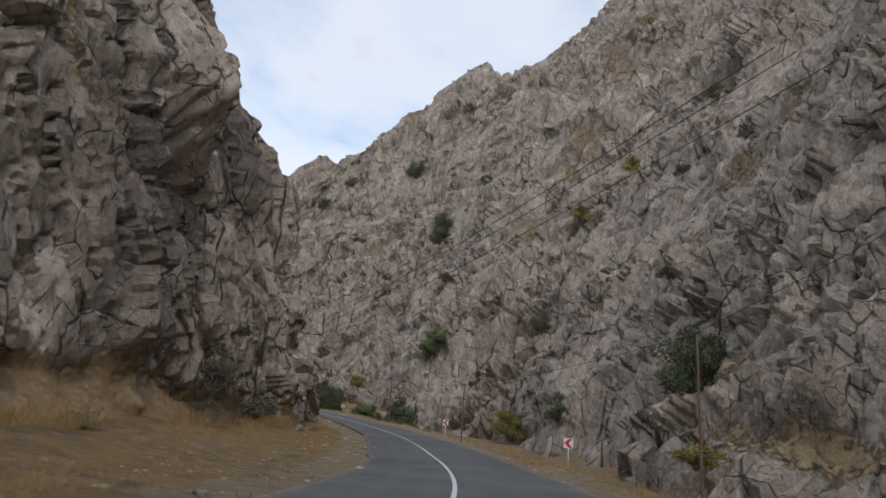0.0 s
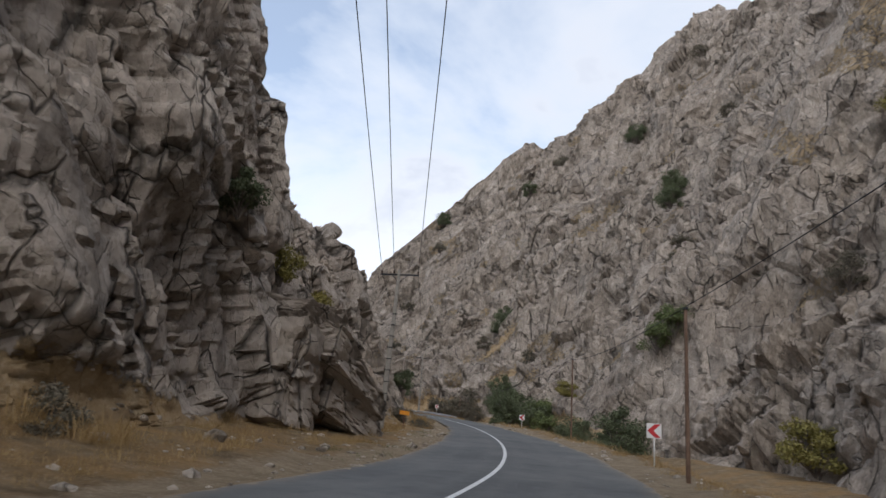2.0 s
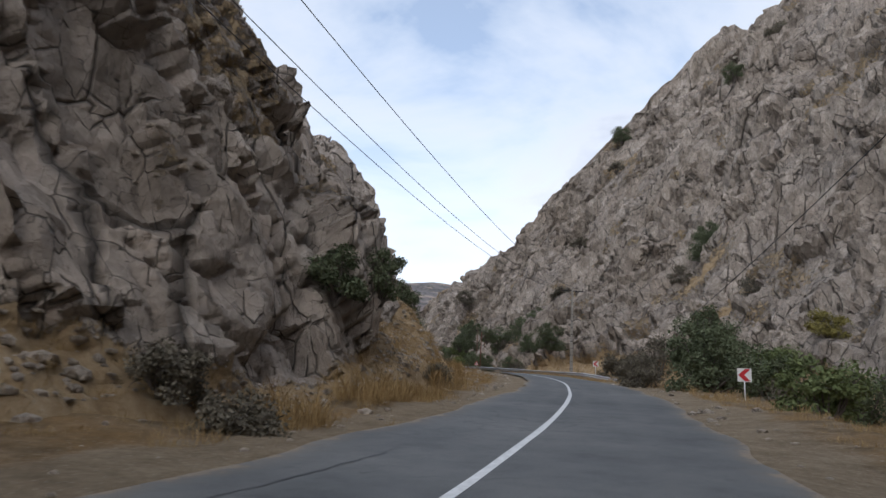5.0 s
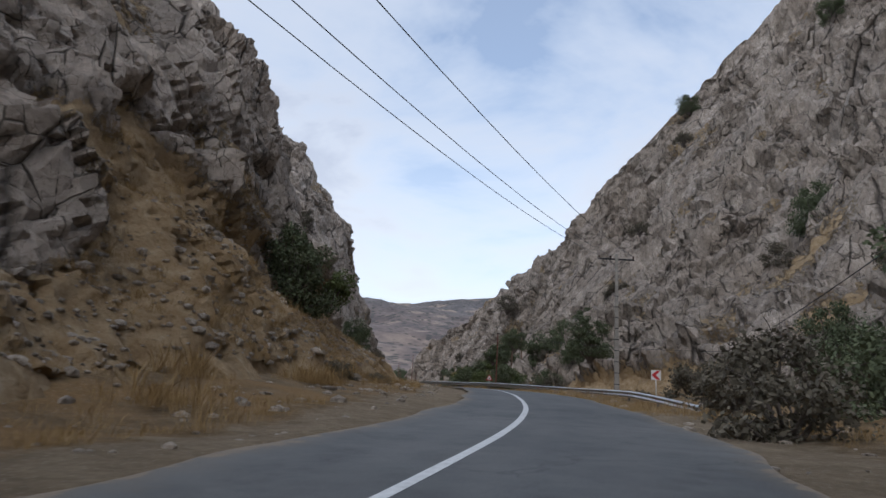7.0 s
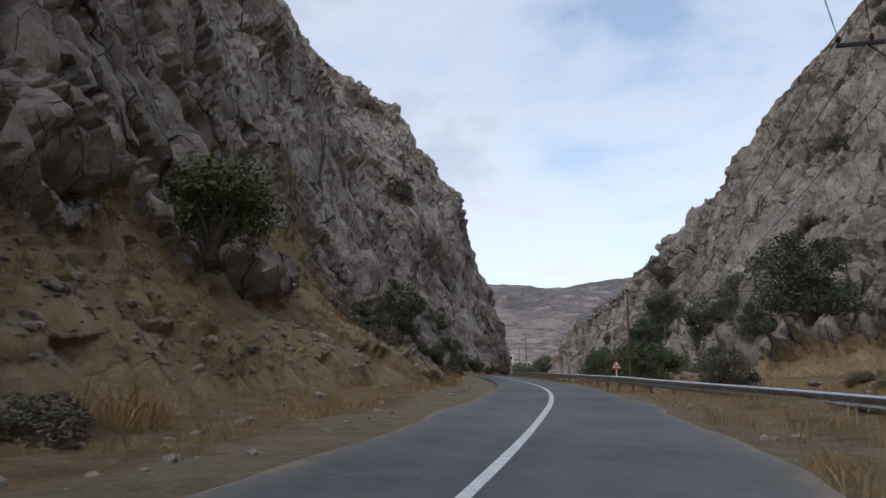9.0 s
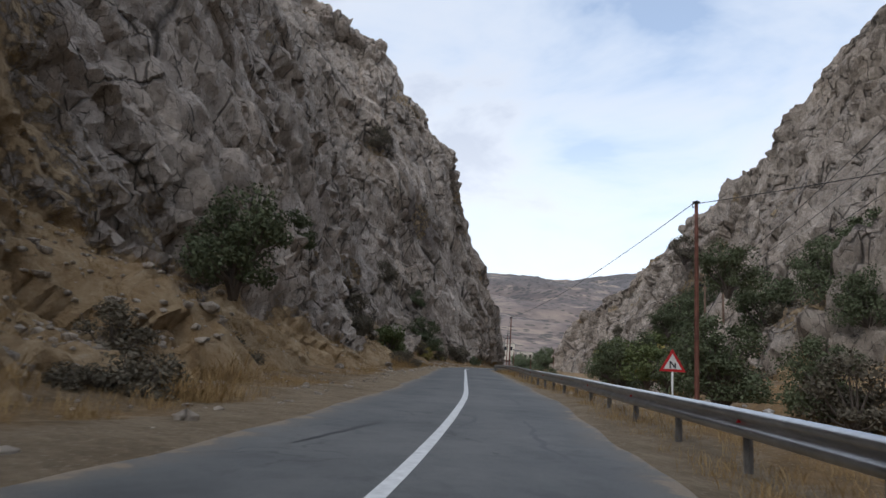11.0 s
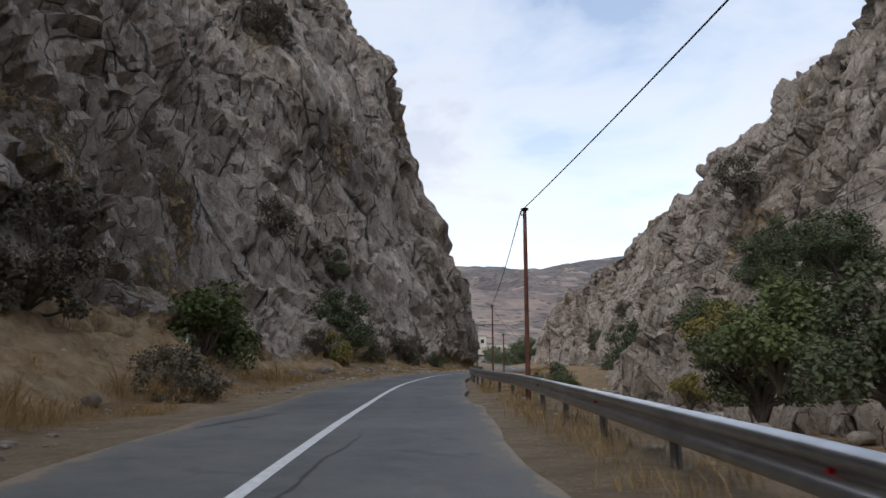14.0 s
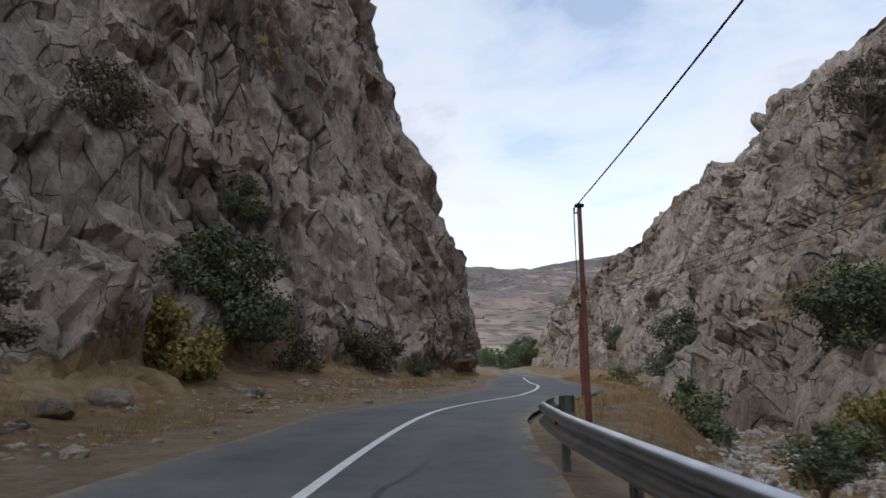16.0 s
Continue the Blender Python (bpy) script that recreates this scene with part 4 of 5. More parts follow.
pole_d = concrete_pole((-47.4, 174.9, 10.9), 11.3, 40, (0.0, 0.0), "concrete power pole standing behind the crash barrier")


def twin_pole(foot, height, turn, gap, label):
    """Two dark legs under one crossarm."""
    pole = empty("twin_pole", foot, turn)
    tagged(pole, label, "utility pole", "power poles")
    tips = []
    for x in (-gap / 2, gap / 2):
        part("leg", tube(bmesh.new(), [(x, 0, -2.0), (x, 0, height * 0.5), (x * 0.97, 0, height)], [0.15, 0.125, 0.10], 10), WOOD_POLE, pole)
    part("crossarm", box(bmesh.new(), 0, 0.14, height - 0.25, gap + 1.0, 0.12, 0.14, 0.01), STEEL_DARK, pole)
    part("brace", tube(bmesh.new(), [(-gap / 2, 0.1, height * 0.62), (gap / 2, 0.1, height - 0.4)], [0.03, 0.03], 6), STEEL_DARK, pole)
    for x in (-gap / 2 - 0.4, 0.0, gap / 2 + 0.4):
        z = height - 0.18
        part("insulator", tube(bmesh.new(), [(x, 0.14, z), (x, 0.14, z + 0.08), (x, 0.14, z + 0.14), (x, 0.14, z + 0.24)], [0.03, 0.07, 0.05, 0.04], 10), CERAMIC, pole)
        tips.append(np.array(Matrix.Translation([float(c) for c in foot]) @ pose(0, 0, 0, 0, 0, turn) @ Vector((x, 0.14, z + 0.22))))
    return tips


pole_h = twin_pole((-102.0, 237.4, 16.6), 9.6, 55, 1.9, "twin dark pole with one crossarm among bushes")
pole_f = concrete_pole((-195.2, 287.7, 20.6), 8.3, 55, (0, 0), "distant power pole beside the bend of the road")
POWER = "overhead power line wires"
for k in range(3):
    behind = pole_a[k] + np.array([29.5, -70.0, 0.5])
    wire("power_wire", behind, pole_a[k], 0.6, 0.018, "dark bare power wire hanging across the gorge", POWER)
    wire("power_wire", pole_a[k], pole_d[k], 2.3, 0.014, "dark bare power wire hanging across the gorge", POWER)
    wire("power_wire", pole_d[k], pole_h[k], 1.6, 0.014, "dark bare power wire hanging across the gorge", POWER)
    wire("power_wire", pole_h[k], pole_f[k], 2.5, 0.014, "dark bare power wire hanging across the gorge", POWER)

cable_p = thin_pole((13.9, 38.2, -1.2), 9.8, 0.085, WOOD_POLE, "thin rust-brown pole at the foot of the rocks")
cable_q = thin_pole((2.6, 71.9, 2.6), 5.6, 0.08, WOOD_POLE, "thin brown pole beside a chevron sign", (0.05, 0))
cable_r = thin_pole((-6.9, 106.3, 4.6), 7.1, 0.08, WOOD_POLE, "thin brown pole on the grassy road edge")
cable_x = thin_pole((-40.5, 178.5, 8.4), 6.5, 0.08, WOOD_POLE, "thin brown pole among trees")
cable_n = thin_pole((-72.6, 193.0, 11.9), 7.7, 0.085, RUST, "rust-red steel pole behind a warning sign", (0.05, 0))
cable_b = thin_pole((-108.7, 216.0, 14.6), 5.9, 0.07, RUST, "rust-red steel pole just behind the crash barrier")
cable_c = thin_pole((-129.8, 233.5, 16.4), 4.95, 0.07, RUST, "rust-red steel pole at the barrier's end")
cable_e = thin_pole((-145.2, 251.6, 16.4), 4.2, 0.07, RUST, "rust-red steel pole on the dirt past the bend")
cable_g = thin_pole((-170.5, 281.0, 19.8), 5.0, 0.07, RUST, "rust-red steel pole below the far rocks")
thin_pole((-133.9, 238.2, 16.6), 3.4, 0.06, RUST, "short rust-red steel pole on the dirt strip")
run = [cable_p + np.array([6.0, -45.0, 6.0]), cable_p, cable_q, cable_r, cable_x, cable_n, cable_b, cable_c, cable_e, cable_g]
for a, b in zip(run, run[1:]):
    wire("telephone_cable", a, b, 0.012 * float(np.linalg.norm(b - a)), 0.013, "black cable strung between thin roadside poles", "telephone cable spans")


# ---------------------------------------------------------------- road signs
def chevron_sign(p, turn, mirrored=True, size=0.62, tall=1.5):
    sign = empty("chevron_sign", p, turn)
    tagged(sign, "square white sign with red arrow on white post", "road sign", "chevron signs")
    bm = tube(bmesh.new(), [(0, 0.03, -0.4), (0, 0.03, tall)], [0.032, 0.032], 10)
    part("post", bm, SIGN_WHITE, sign)
    h = size / 2
    zc = tall - h * 0.8
    outline = [(-h, zc - h), (h, zc - h), (h, zc + h), (-h, zc + h)]
    panel = part("panel", plate(bmesh.new(), outline, -0.008, 0.0), SIGN_WHITE, sign)
    w = h * 0.9
    arrow = [(-w, zc), (0.1 * w, zc + w), (w * 0.95, zc + w), (-0.05 * w, zc), (w * 0.95, zc - w), (0.1 * w, zc - w)]
    part("arrow", plate(bmesh.new(), arrow, -0.014, -0.0085), SIGN_RED, panel, "red arrow")
    return sign


for s_, off, up in ((45.0, 8.6, 0.1), (78.0, 6.3, 0.2), (130.5, 8.0, -0.12), (174.5, 10.4, 0.3)):
    p = place(s_, off, up)
    chevron_sign(p, facing(s_ - 12))


def warning_sign(p, turn):
    sign = empty("warning_sign", p, turn)
    tagged(sign, "triangular red-edged bend warning sign on white post", "road sign")
    bm = tube(bmesh.new(), [(0, 0.03, -0.4), (0, 0.03, 2.15)], [0.03, 0.03], 10)
    part("post", bm, SIGN_WHITE, sign)

    def tri(r, zc):
        return [(r * math.cos(a), zc + r * math.sin(a)) for a in (radians(90), radians(210), radians(330))]
    zc = 1.95
    panel = part("panel", plate(bmesh.new(), tri(0.43, zc), -0.008, 0.0), SIGN_RED, sign, "red triangular border")
    part("field", plate(bmesh.new(), tri(0.29, zc), -0.013, -0.0085), SIGN_WHITE, panel, "white field")
    bend = [(-0.085, -0.11), (-0.045, -0.11), (-0.045, 0.035), (0.055, -0.10), (0.09, -0.10), (0.09, 0.06), (0.05, 0.06), (0.05, -0.025), (-0.05, 0.10), (-0.085, 0.10)]
    part("bend_mark", plate(bmesh.new(), [(x, zc - 0.02 + z) for x, z in bend], -0.018, -0.0135), SIGN_BLACK, panel, "black double bend mark")


p = place(209.0, 5.8)
p[2] -= 0.75
warning_sign(p, facing(203))


def orange_marker():
    sign = empty("marker_sign", (-17.7, 97.2, 5.0), facing(90))
    tagged(sign, "small faded orange plate on a short post", "marker")
    part("post", tube(bmesh.new(), [(0, 0.03, -0.4), (0, 0.03, 1.1)], [0.03, 0.03], 8), RUST, sign)
    part("plate", plate(bmesh.new(), [(-0.36, 0.98), (0.36, 0.92), (0.36, 1.20), (-0.36, 1.27)], -0.012, 0.0), SIGN_ORANGE, sign, "orange plate")


orange_marker()


def delineator(p, turn, lean):
    ob = empty("marker_post", p, turn)
    tagged(ob, "leaning white marker post with grey cap", "marker post")
    part("post", tube(bmesh.new(), [(0, 0, -0.4), (lean, 0, 1.5)], [0.045, 0.04], 8), SIGN_WHITE, ob)
    part("cap", plate(bmesh.new(), [(lean - 0.13, 1.42), (lean + 0.13, 1.42), (lean, 1.72)], -0.02, 0.0), ZINC, ob, "grey triangular plate")


delineator((-125.5, 212.4, 16.4), facing(255), 0.18)


# ---------------------------------------------------------------- trees and bushes
def leafy(kind, seed, lobes, leaves, size, spread, tall, twigs):
    """A bush of about one metre across, standing on its foot: limbs and a crown of small leaf sprigs."""
    rng = np.random.default_rng(seed)
    bush = empty("bush", (0, 0, 0))
    bm = bmesh.new()
    centres = []
    for k in range(lobes):
        a = k * 2.4 + rng.uniform(-0.5, 0.5)
        r = spread * math.sqrt((k + 0.3) / lobes)
        c = Vector((r * math.cos(a), r * math.sin(a), tall * (0.08 + rng.uniform(0.0, 0.82) * math.sqrt(max(0.05, 1.0 - (r / 0.5) ** 2)))))
        centres.append((c, rng.uniform(0.09, 0.23)))
        mid = c * 0.5 + Vector((rng.uniform(-0.05, 0.05), rng.uniform(-0.05, 0.05), -0.02))
        tube(bm, [(rng.uniform(-0.02, 0.02), rng.uniform(-0.02, 0.02), -0.12), tuple(mid * 0.5), tuple(mid), tuple(c)], [0.024, 0.018, 0.012, 0.004], 6)
        for _ in range(twigs):
            d = Vector(rng.normal(size=3)).normalized() * rng.uniform(0.12, 0.26)
            tube(bm, [tuple(c * 0.85), tuple(c + d * 0.6), tuple(c + d)], [0.005, 0.003, 0.0015], 4)
    part("trunk", bm, BARK, bush)
    which = rng.integers(0, lobes, leaves)
    cs = np.array([tuple(centres[i][0]) for i in which])
    rs = np.array([centres[i][1] for i in which])
    d = rng.normal(size=(leaves, 3))
    d /= np.linalg.norm(d, axis=1)[:, None]
    d[:, 2] *= 0.8
    p = cs + d * (rs * rng.uniform(0.15, 1.25, leaves) ** 0.6)[:, None]
    p[:, 2] = np.maximum(p[:, 2], 0.01)
    n = rng.normal(size=(leaves, 3)) + d * 0.9 + np.array([0, 0, 0.5])
    n /= np.linalg.norm(n, axis=1)[:, None]
    u = np.cross(n, rng.normal(size=(leaves, 3)))
    u /= np.linalg.norm(u, axis=1)[:, None]
    v = np.cross(n, u)
    sz = size * rng.uniform(0.6, 1.4, leaves)[:, None]
    quad = np.stack([p - u * sz, p - v * sz * 0.55, p + u * sz, p + v * sz * 0.55], axis=1).reshape(-1, 3)
    me = bpy.data.meshes.new("crown")
    me.from_pydata(quad.tolist(), [], (np.arange(leaves)[:, None] * 4 + np.arange(4)[None]).tolist())
    me.materials.append(LEAVES[kind])
    crown = new("crown", me)
    crown.parent = bush
    return bush


PROTO = {"dark": [leafy("dark", 1, 17, 3909, 0.0262, 0.38, 0.90, 2), leafy("dark", 2, 14, 3679, 0.0268, 0.40, 0.82, 2), leafy("dark", 3, 19, 4140, 0.0250, 0.37, 1.00, 2)],
         "dark_tree": [leafy("dark", 21, 34, 9000, 0.0183, 0.40, 0.92, 1), leafy("dark", 22, 30, 8600, 0.0183, 0.41, 0.84, 1)],
         "green": [leafy("green", 4, 16, 3909, 0.0256, 0.38, 0.86, 3), leafy("green", 5, 14, 3679, 0.0262, 0.40, 0.80, 3)],
         "yellow": [leafy("yellow", 6, 15, 3794, 0.0244, 0.38, 0.88, 4), leafy("yellow", 7, 14, 3449, 0.0250, 0.40, 0.75, 4)],
         "grey": [leafy("grey", 8, 16, 3334, 0.0226, 0.38, 0.78, 6), leafy("grey", 9, 17, 3679, 0.0220, 0.41, 0.70, 6)]}
for protos in PROTO.values():
    for ob in protos:
        ob.matrix_basis = pose(60, -120, -60)
WORDS = {"dark": "dark green oak bush growing out of the rock", "green": "green leafy bush at the foot of rocks",
         "yellow": "yellowing autumn bush among pale rocks", "grey": "dusty grey-brown shrub clinging to the rock"}
TREE_WORDS = {"dark": "dense dark green evergreen oak beside the stream bed", "green": "green broadleaf tree beside the stream bed",
              "yellow": "tall yellowing shrub beside the stream bed", "grey": "bare-looking grey-brown thicket on the bank"}
plant_rng = random.Random(11)
used = set()


def clear_of_rock(x, y, z, wide):
    """Moves a plant's crown out to the face of the wall that it grows on."""
    near = int(np.argmin((AXIS[:, 0] - x) ** 2 + (AXIS[:, 1] - y) ** 2))
    across = float((x - AXIS[near, 0]) * RIGHT[near, 0] + (y - AXIS[near, 1]) * RIGHT[near, 1])
    side = 1 if across > 0 else -1
    face, _, at, _ = SURFACES["wall_right" if side > 0 else "wall_left"]
    reach = 0.35 * wide + 0.5
    hit = face[(np.abs(at - S_LINE[near]) < reach) & (np.abs(face[:, 2] - z) < reach)]
    if len(hit) < 4:
        return x, y
    out = ((hit[:, :2] - AXIS[near, :2]) @ RIGHT[near]) * side
    move = across * side - (float(np.percentile(out, 30)) - 0.12 * wide)
    move = min(max(move, 0.0), 4.0)
    return x - side * move * float(RIGHT[near, 0]), y - side * move * float(RIGHT[near, 1])


def plant(kind, x, y, z, wide, tall=1.0, sink=0.42):
    """A bush whose crown is centred on a place."""
    x, y = clear_of_rock(x, y, z, wide)
    wide *= 1.2
    words = kind
    if kind == "dark" and wide > 3.4:
        kind = "dark_tree"
    k = plant_rng.randrange(len(PROTO[kind]))
    proto = PROTO[kind][k]
    h = wide * tall
    m = Matrix.Translation((x, y, z - sink * h)) @ pose(0, 0, 0, 0, 0, plant_rng.uniform(0, 360)) @ Matrix.Diagonal((wide, wide * plant_rng.uniform(0.85, 1.1), h, 1))
    if (kind, k) in used:
        ob = copy_thing(proto, m @ Matrix.Diagonal([1 / c for c in proto.scale] + [1]))
    else:
        used.add((kind, k))
        proto.matrix_basis = m
        ob = proto
    big = wide > 5.5
    ob.name = "tree" if big else "bush"
    tagged(ob, (TREE_WORDS if big else WORDS)[words], "tree" if big else "bush", "trees" if big else "bushes")


# on the mountainside: kind by list; place and width
DARK = [(-14.3, 260.4, 108.6, 6.0), (-1.9, 219.8, 74.5, 6.1), (-50.8, 271.8, 96.0, 5.4), (-45.5, 229.0, 40.5, 6.0), (21.2, 107.7, 9.0, 3.3), (-90.1, 293.6, 94.4, 5.6),
        (-2.5, 208.3, 66.0, 6.0), (-85.0, 235.0, 27.8, 5.2), (-79.0, 228.0, 21.5, 4.2), (-38.0, 204.5, 19.0, 6.5), (-26.1, 183.5, 12.2, 7.6), (-135.5, 282.0, 31.5, 6.4)]
DARK_LOW = [(-32.6, 193.3, 13.6, 7.6), (-15.7, 162.8, 8.9, 6.0), (-7.5, 149.5, 8.2, 7.6), (-139.8, 275.4, 23.6, 7.6), (-130.6, 281.8, 31.2, 6.6), (-114.8, 238.6, 17.6, 5.8), (-99.0, 230.0, 16.9, 6.0), (-95.5, 237.0, 23.7, 6.6),
            (-115.7, 251.4, 25.5, 5.4), (-79.5, 214.5, 15.2, 4.2), (-87.5, 232.0, 25.0, 5.0), (-166.0, 298.2, 23.6, 7.5), (-133.9, 243.2, 16.6, 2.8), (-149.8, 259.8, 16.8, 4.2), (-210.0, 341.0, 29.5, 5.0)]
GREEN = [(0.0, 156.5, 25.4, 5.6), (-2.4, 157.3, 23.4, 4.4), (-25.4, 184.5, 13.7, 5.8), (-121.2, 257.0, 22.6, 6.0), (-139.0, 278.2, 25.4, 4.1), (-98.0, 232.0, 17.6, 4.6)]
YELLOW = [(44.4, 145.9, 64.4, 5.7), (32.7, 152.4, 54.9, 5.3), (13.4, 127.4, 7.2, 6.4), (-17.4, 177.8, 17.1, 4.0), (-104.0, 232.4, 17.5, 4.6), (-117.0, 239.5, 19.5, 3.6), (-134.9, 262.6, 16.4, 3.4)]
GREY = [(44.3, 120.9, 55.0, 3.2), (51.5, 125.5, 73.3, 5.0), (-41.3, 277.2, 107.4, 6.5), (7.6, 270.6, 140.0, 6.0), (0.2, 185.0, 48.0, 4.0), (19.7, 138.7, 28.2, 4.5), (35.7, 102.4, 30.2, 3.0),
        (10.6, 196.1, 80.0, 4.0), (39.6, 130.3, 49.6, 3.0), (-85.0, 247.1, 36.8, 4.4), (-34.0, 213.4, 27.9, 4.8), (-50.0, 226.4, 33.8, 5.0)]
GREY_LOW = [(-84.2, 275.4, 78.0, 4.5), (-0.7, 179.3, 41.6, 3.9), (-87.3, 259.4, 52.3, 4.2), (-54.5, 212.6, 16.8, 7.4), (-45.9, 207.0, 16.4, 7.0), (-92.5, 235.0, 22.6, 5.0), (-142.5, 287.9, 44.5, 5.6),
            (-210.2, 342.2, 29.6, 5.6), (-188.4, 329.5, 35.2, 5.4), (-91.0, 226.5, 16.2, 4.0), (-77.0, 212.5, 14.6, 4.6), (-50.0, 205.5, 14.6, 6.5), (-19.5, 171.5, 8.6, 6.0), (-24.0, 178.0, 9.4, 5.5)]
# on the near wall
LEFT_DARK = [(-15.4, 70.2, 13.0, 2.0), (-21.8, 81.8, 20.0, 1.6), (-28.8, 113.0, 10.6, 1.8), (-27.3, 110.6, 10.2, 1.9), (-42.1, 125.6, 17.3, 1.9), (-55.3, 147.8, 16.2, 4.0), (-73.6, 170.4, 15.6, 2.0),
             (-86.0, 182.4, 18.6, 3.6), (-100.5, 190.6, 22.6, 2.6), (-152.0, 231.8, 22.2, 4.1), (-159.8, 238.4, 29.2, 2.0), (-163.5, 254.3, 19.2, 2.4)]
LEFT_GREY = [(-18.4, 47.3, 6.2, 3.4), (-15.3, 55.7, 4.3, 3.6), (-24.0, 94.2, 11.0, 2.2), (-23.5, 103.3, 6.8, 1.7), (-79.0, 175.4, 13.9, 1.8), (-74.1, 169.3, 15.0, 2.4), (-166.7, 232.3, 58.8, 3.8),
             (-119.7, 204.2, 19.4, 3.4), (-121.5, 206.2, 21.0, 3.4), (-153.2, 237.4, 19.0, 2.6), (-161.6, 246.6, 21.5, 4.3), (-157.8, 226.9, 31.9, 3.2)]
LEFT_YELLOW = [(-17.5, 77.7, 12.2, 2.0), (-20.9, 86.9, 11.6, 2.8), (-146.8, 228.2, 19.3, 2.9), (-152.9, 237.4, 18.7, 2.2)]
LEFT_GREEN = [(-128.0, 212.6, 18.8, 3.4), (-128.9, 215.2, 18.4, 2.2), (-65.3, 161.3, 18.6, 3.6)]
for kind, table in (("dark", DARK + DARK_LOW), ("green", GREEN), ("yellow", YELLOW), ("grey", GREY + GREY_LOW)):
    for x, y, z, w in table:
        plant(kind, x, y, z, w, plant_rng.uniform(0.85, 1.15))
for kind, table in (("dark", LEFT_DARK), ("green", LEFT_GREEN), ("yellow", LEFT_YELLOW), ("grey", LEFT_GREY)):
    for x, y, z, w in table:
        w = w * (1.25 if y > 208 else 1.0)
        plant(kind, x, y, z, w, plant_rng.uniform(0.85, 1.15))
# hedge of bushes below the right verge and trees beside the stream bed: kind, place, width
for kind, x, y, z, w in (('dark', -19.9, 135.8, 10.5, 5.9), ('green', -12.3, 121.4, 8.0, 3.7), ('dark', -9.0, 113.9, 6.8, 2.5), ('dark', -6.9, 109.2, 6.3, 2.4),
                         ('dark', -4.3, 103.5, 5.6, 2.7), ('grey', -26.1, 142.2, 10.2, 4.0), ('dark', -22.8, 145.6, 12.6, 6.0), ('grey', -30.4, 151.6, 11.2, 4.1),
                         ('grey', -32.1, 157.2, 11.1, 3.1), ('dark', -56.8, 187.1, 17.9, 4.6), ('dark', -74.5, 197.1, 15.0, 3.6), ('dark', -82.2, 209.5, 21.5, 3.5),
                         ('green', -110.8, 232.9, 18.6, 5.1), ('dark', -112.4, 243.6, 23.8, 4.6), ('grey', -134.2, 223.1, 19.1, 2.1),
                         ('dark', -124.7, 232.2, 16.7, 1.2), ('green', -126.2, 236.7, 16.6, 1.4), ('green', -93.2, 216.1, 16.8, 4.3), ('dark', -88.3, 212.0, 15.7, 2.4),
                         ('dark', -102.6, 222.9, 17.5, 5.1)):
    plant(kind, x, y, z - (0.7 if y < 160 else 0.2), w * (0.72 if y < 160 else 0.85), plant_rng.uniform(0.8, 1.0))
plant("dark", 29.0, 79.5, 13.0, 7.2, 1.0)
plant("yellow", 17.5, 49.0, 2.6, 3.0, 0.6)
for x, y, z, w in ((-304.2, 390.6, 29.5, 11), (-292.5, 388.4, 30.0, 10), (-275.1, 377.6, 30.5, 11), (-262.0, 366.0, 31.0, 9), (-322.0, 404.0, 33.0, 9), (-252.0, 357.0, 28.5, 7)):
    plant("dark", x, y, z, w, 0.9)


CLUMPS = []


def foot_shrubs():
    """Dry shrubs and low bushes along the feet of both walls."""
    rng = random.Random(31)
    left = [(20, 30, 5), (34, 62, 16), (84, 100, 6), (104, 132, 12), (140, 172, 12), (190, 214, 6), (244, 270, 6)]
    right = [(24, 52, 7), (70, 110, 6), (176, 200, 5), (212, 250, 10)]
    for side, table in ((-1, left), (1, right)):
        wall = LEFT_WALL if side < 0 else RIGHT_WALL
        for a, b, count in table:
            for _ in range(count):
                at = rng.uniform(a, b)
                foot = float(wall_at(np.array([at]), wall)[0][0]) - side * float(road_offset(at))
                off = side * max(5.2, foot - (rng.uniform(1.0, 3.5) if side < 0 else rng.uniform(2.0, 12.0)))
                q = ground_at(np.array([at]), np.array([off]))[0]
                w = rng.uniform(1.0, 2.3)
                if rng.random() < 0.8:
                    CLUMPS.append((q[0], q[1], q[2], w))
                    continue
                kind = "grey"
                plant(kind, q[0], q[1], q[2] + 0.3 * w, w, rng.uniform(0.8, 1.1))


foot_shrubs()


# ---------------------------------------------------------------- stones
def stone_mesh(name, seed, mat, flat=0.7, fine=2):
    rng = np.random.default_rng(seed)
    bm = bmesh.new()
    bmesh.ops.create_icosphere(bm, subdivisions=fine, radius=0.5)
    co = np.array([v.co[:] for v in bm.verts])
    for _ in range(9):
        n = rng.normal(size=3)
        n /= np.linalg.norm(n)
        h = co @ n
        cut = rng.uniform(0.26, 0.40)
        co = co - np.clip(h - cut, 0, None)[:, None] * n[None] * 0.9
    co *= 1 + (0.08 if fine < 3 else 0.17) * fbm(co * 4 + seed, 2 if fine < 3 else 4, seed)[:, None]
    co[:, 2] *= flat
    for v, c in zip(bm.verts, co):
        v.co = c
    me = bpy.data.meshes.new(name)
    bm.to_mesh(me)
    bm.free()
    me.materials.append(mat)
    return me


BOULDERS = [stone_mesh("boulder", k, STONE, 0.6 + 0.08 * (k % 4)) for k in range(6)]
BED_BOULDERS = [stone_mesh("boulder", 20 + k, BED_STONE, 0.55 + 0.08 * (k % 3)) for k in range(4)]
stone_rng = random.Random(5)


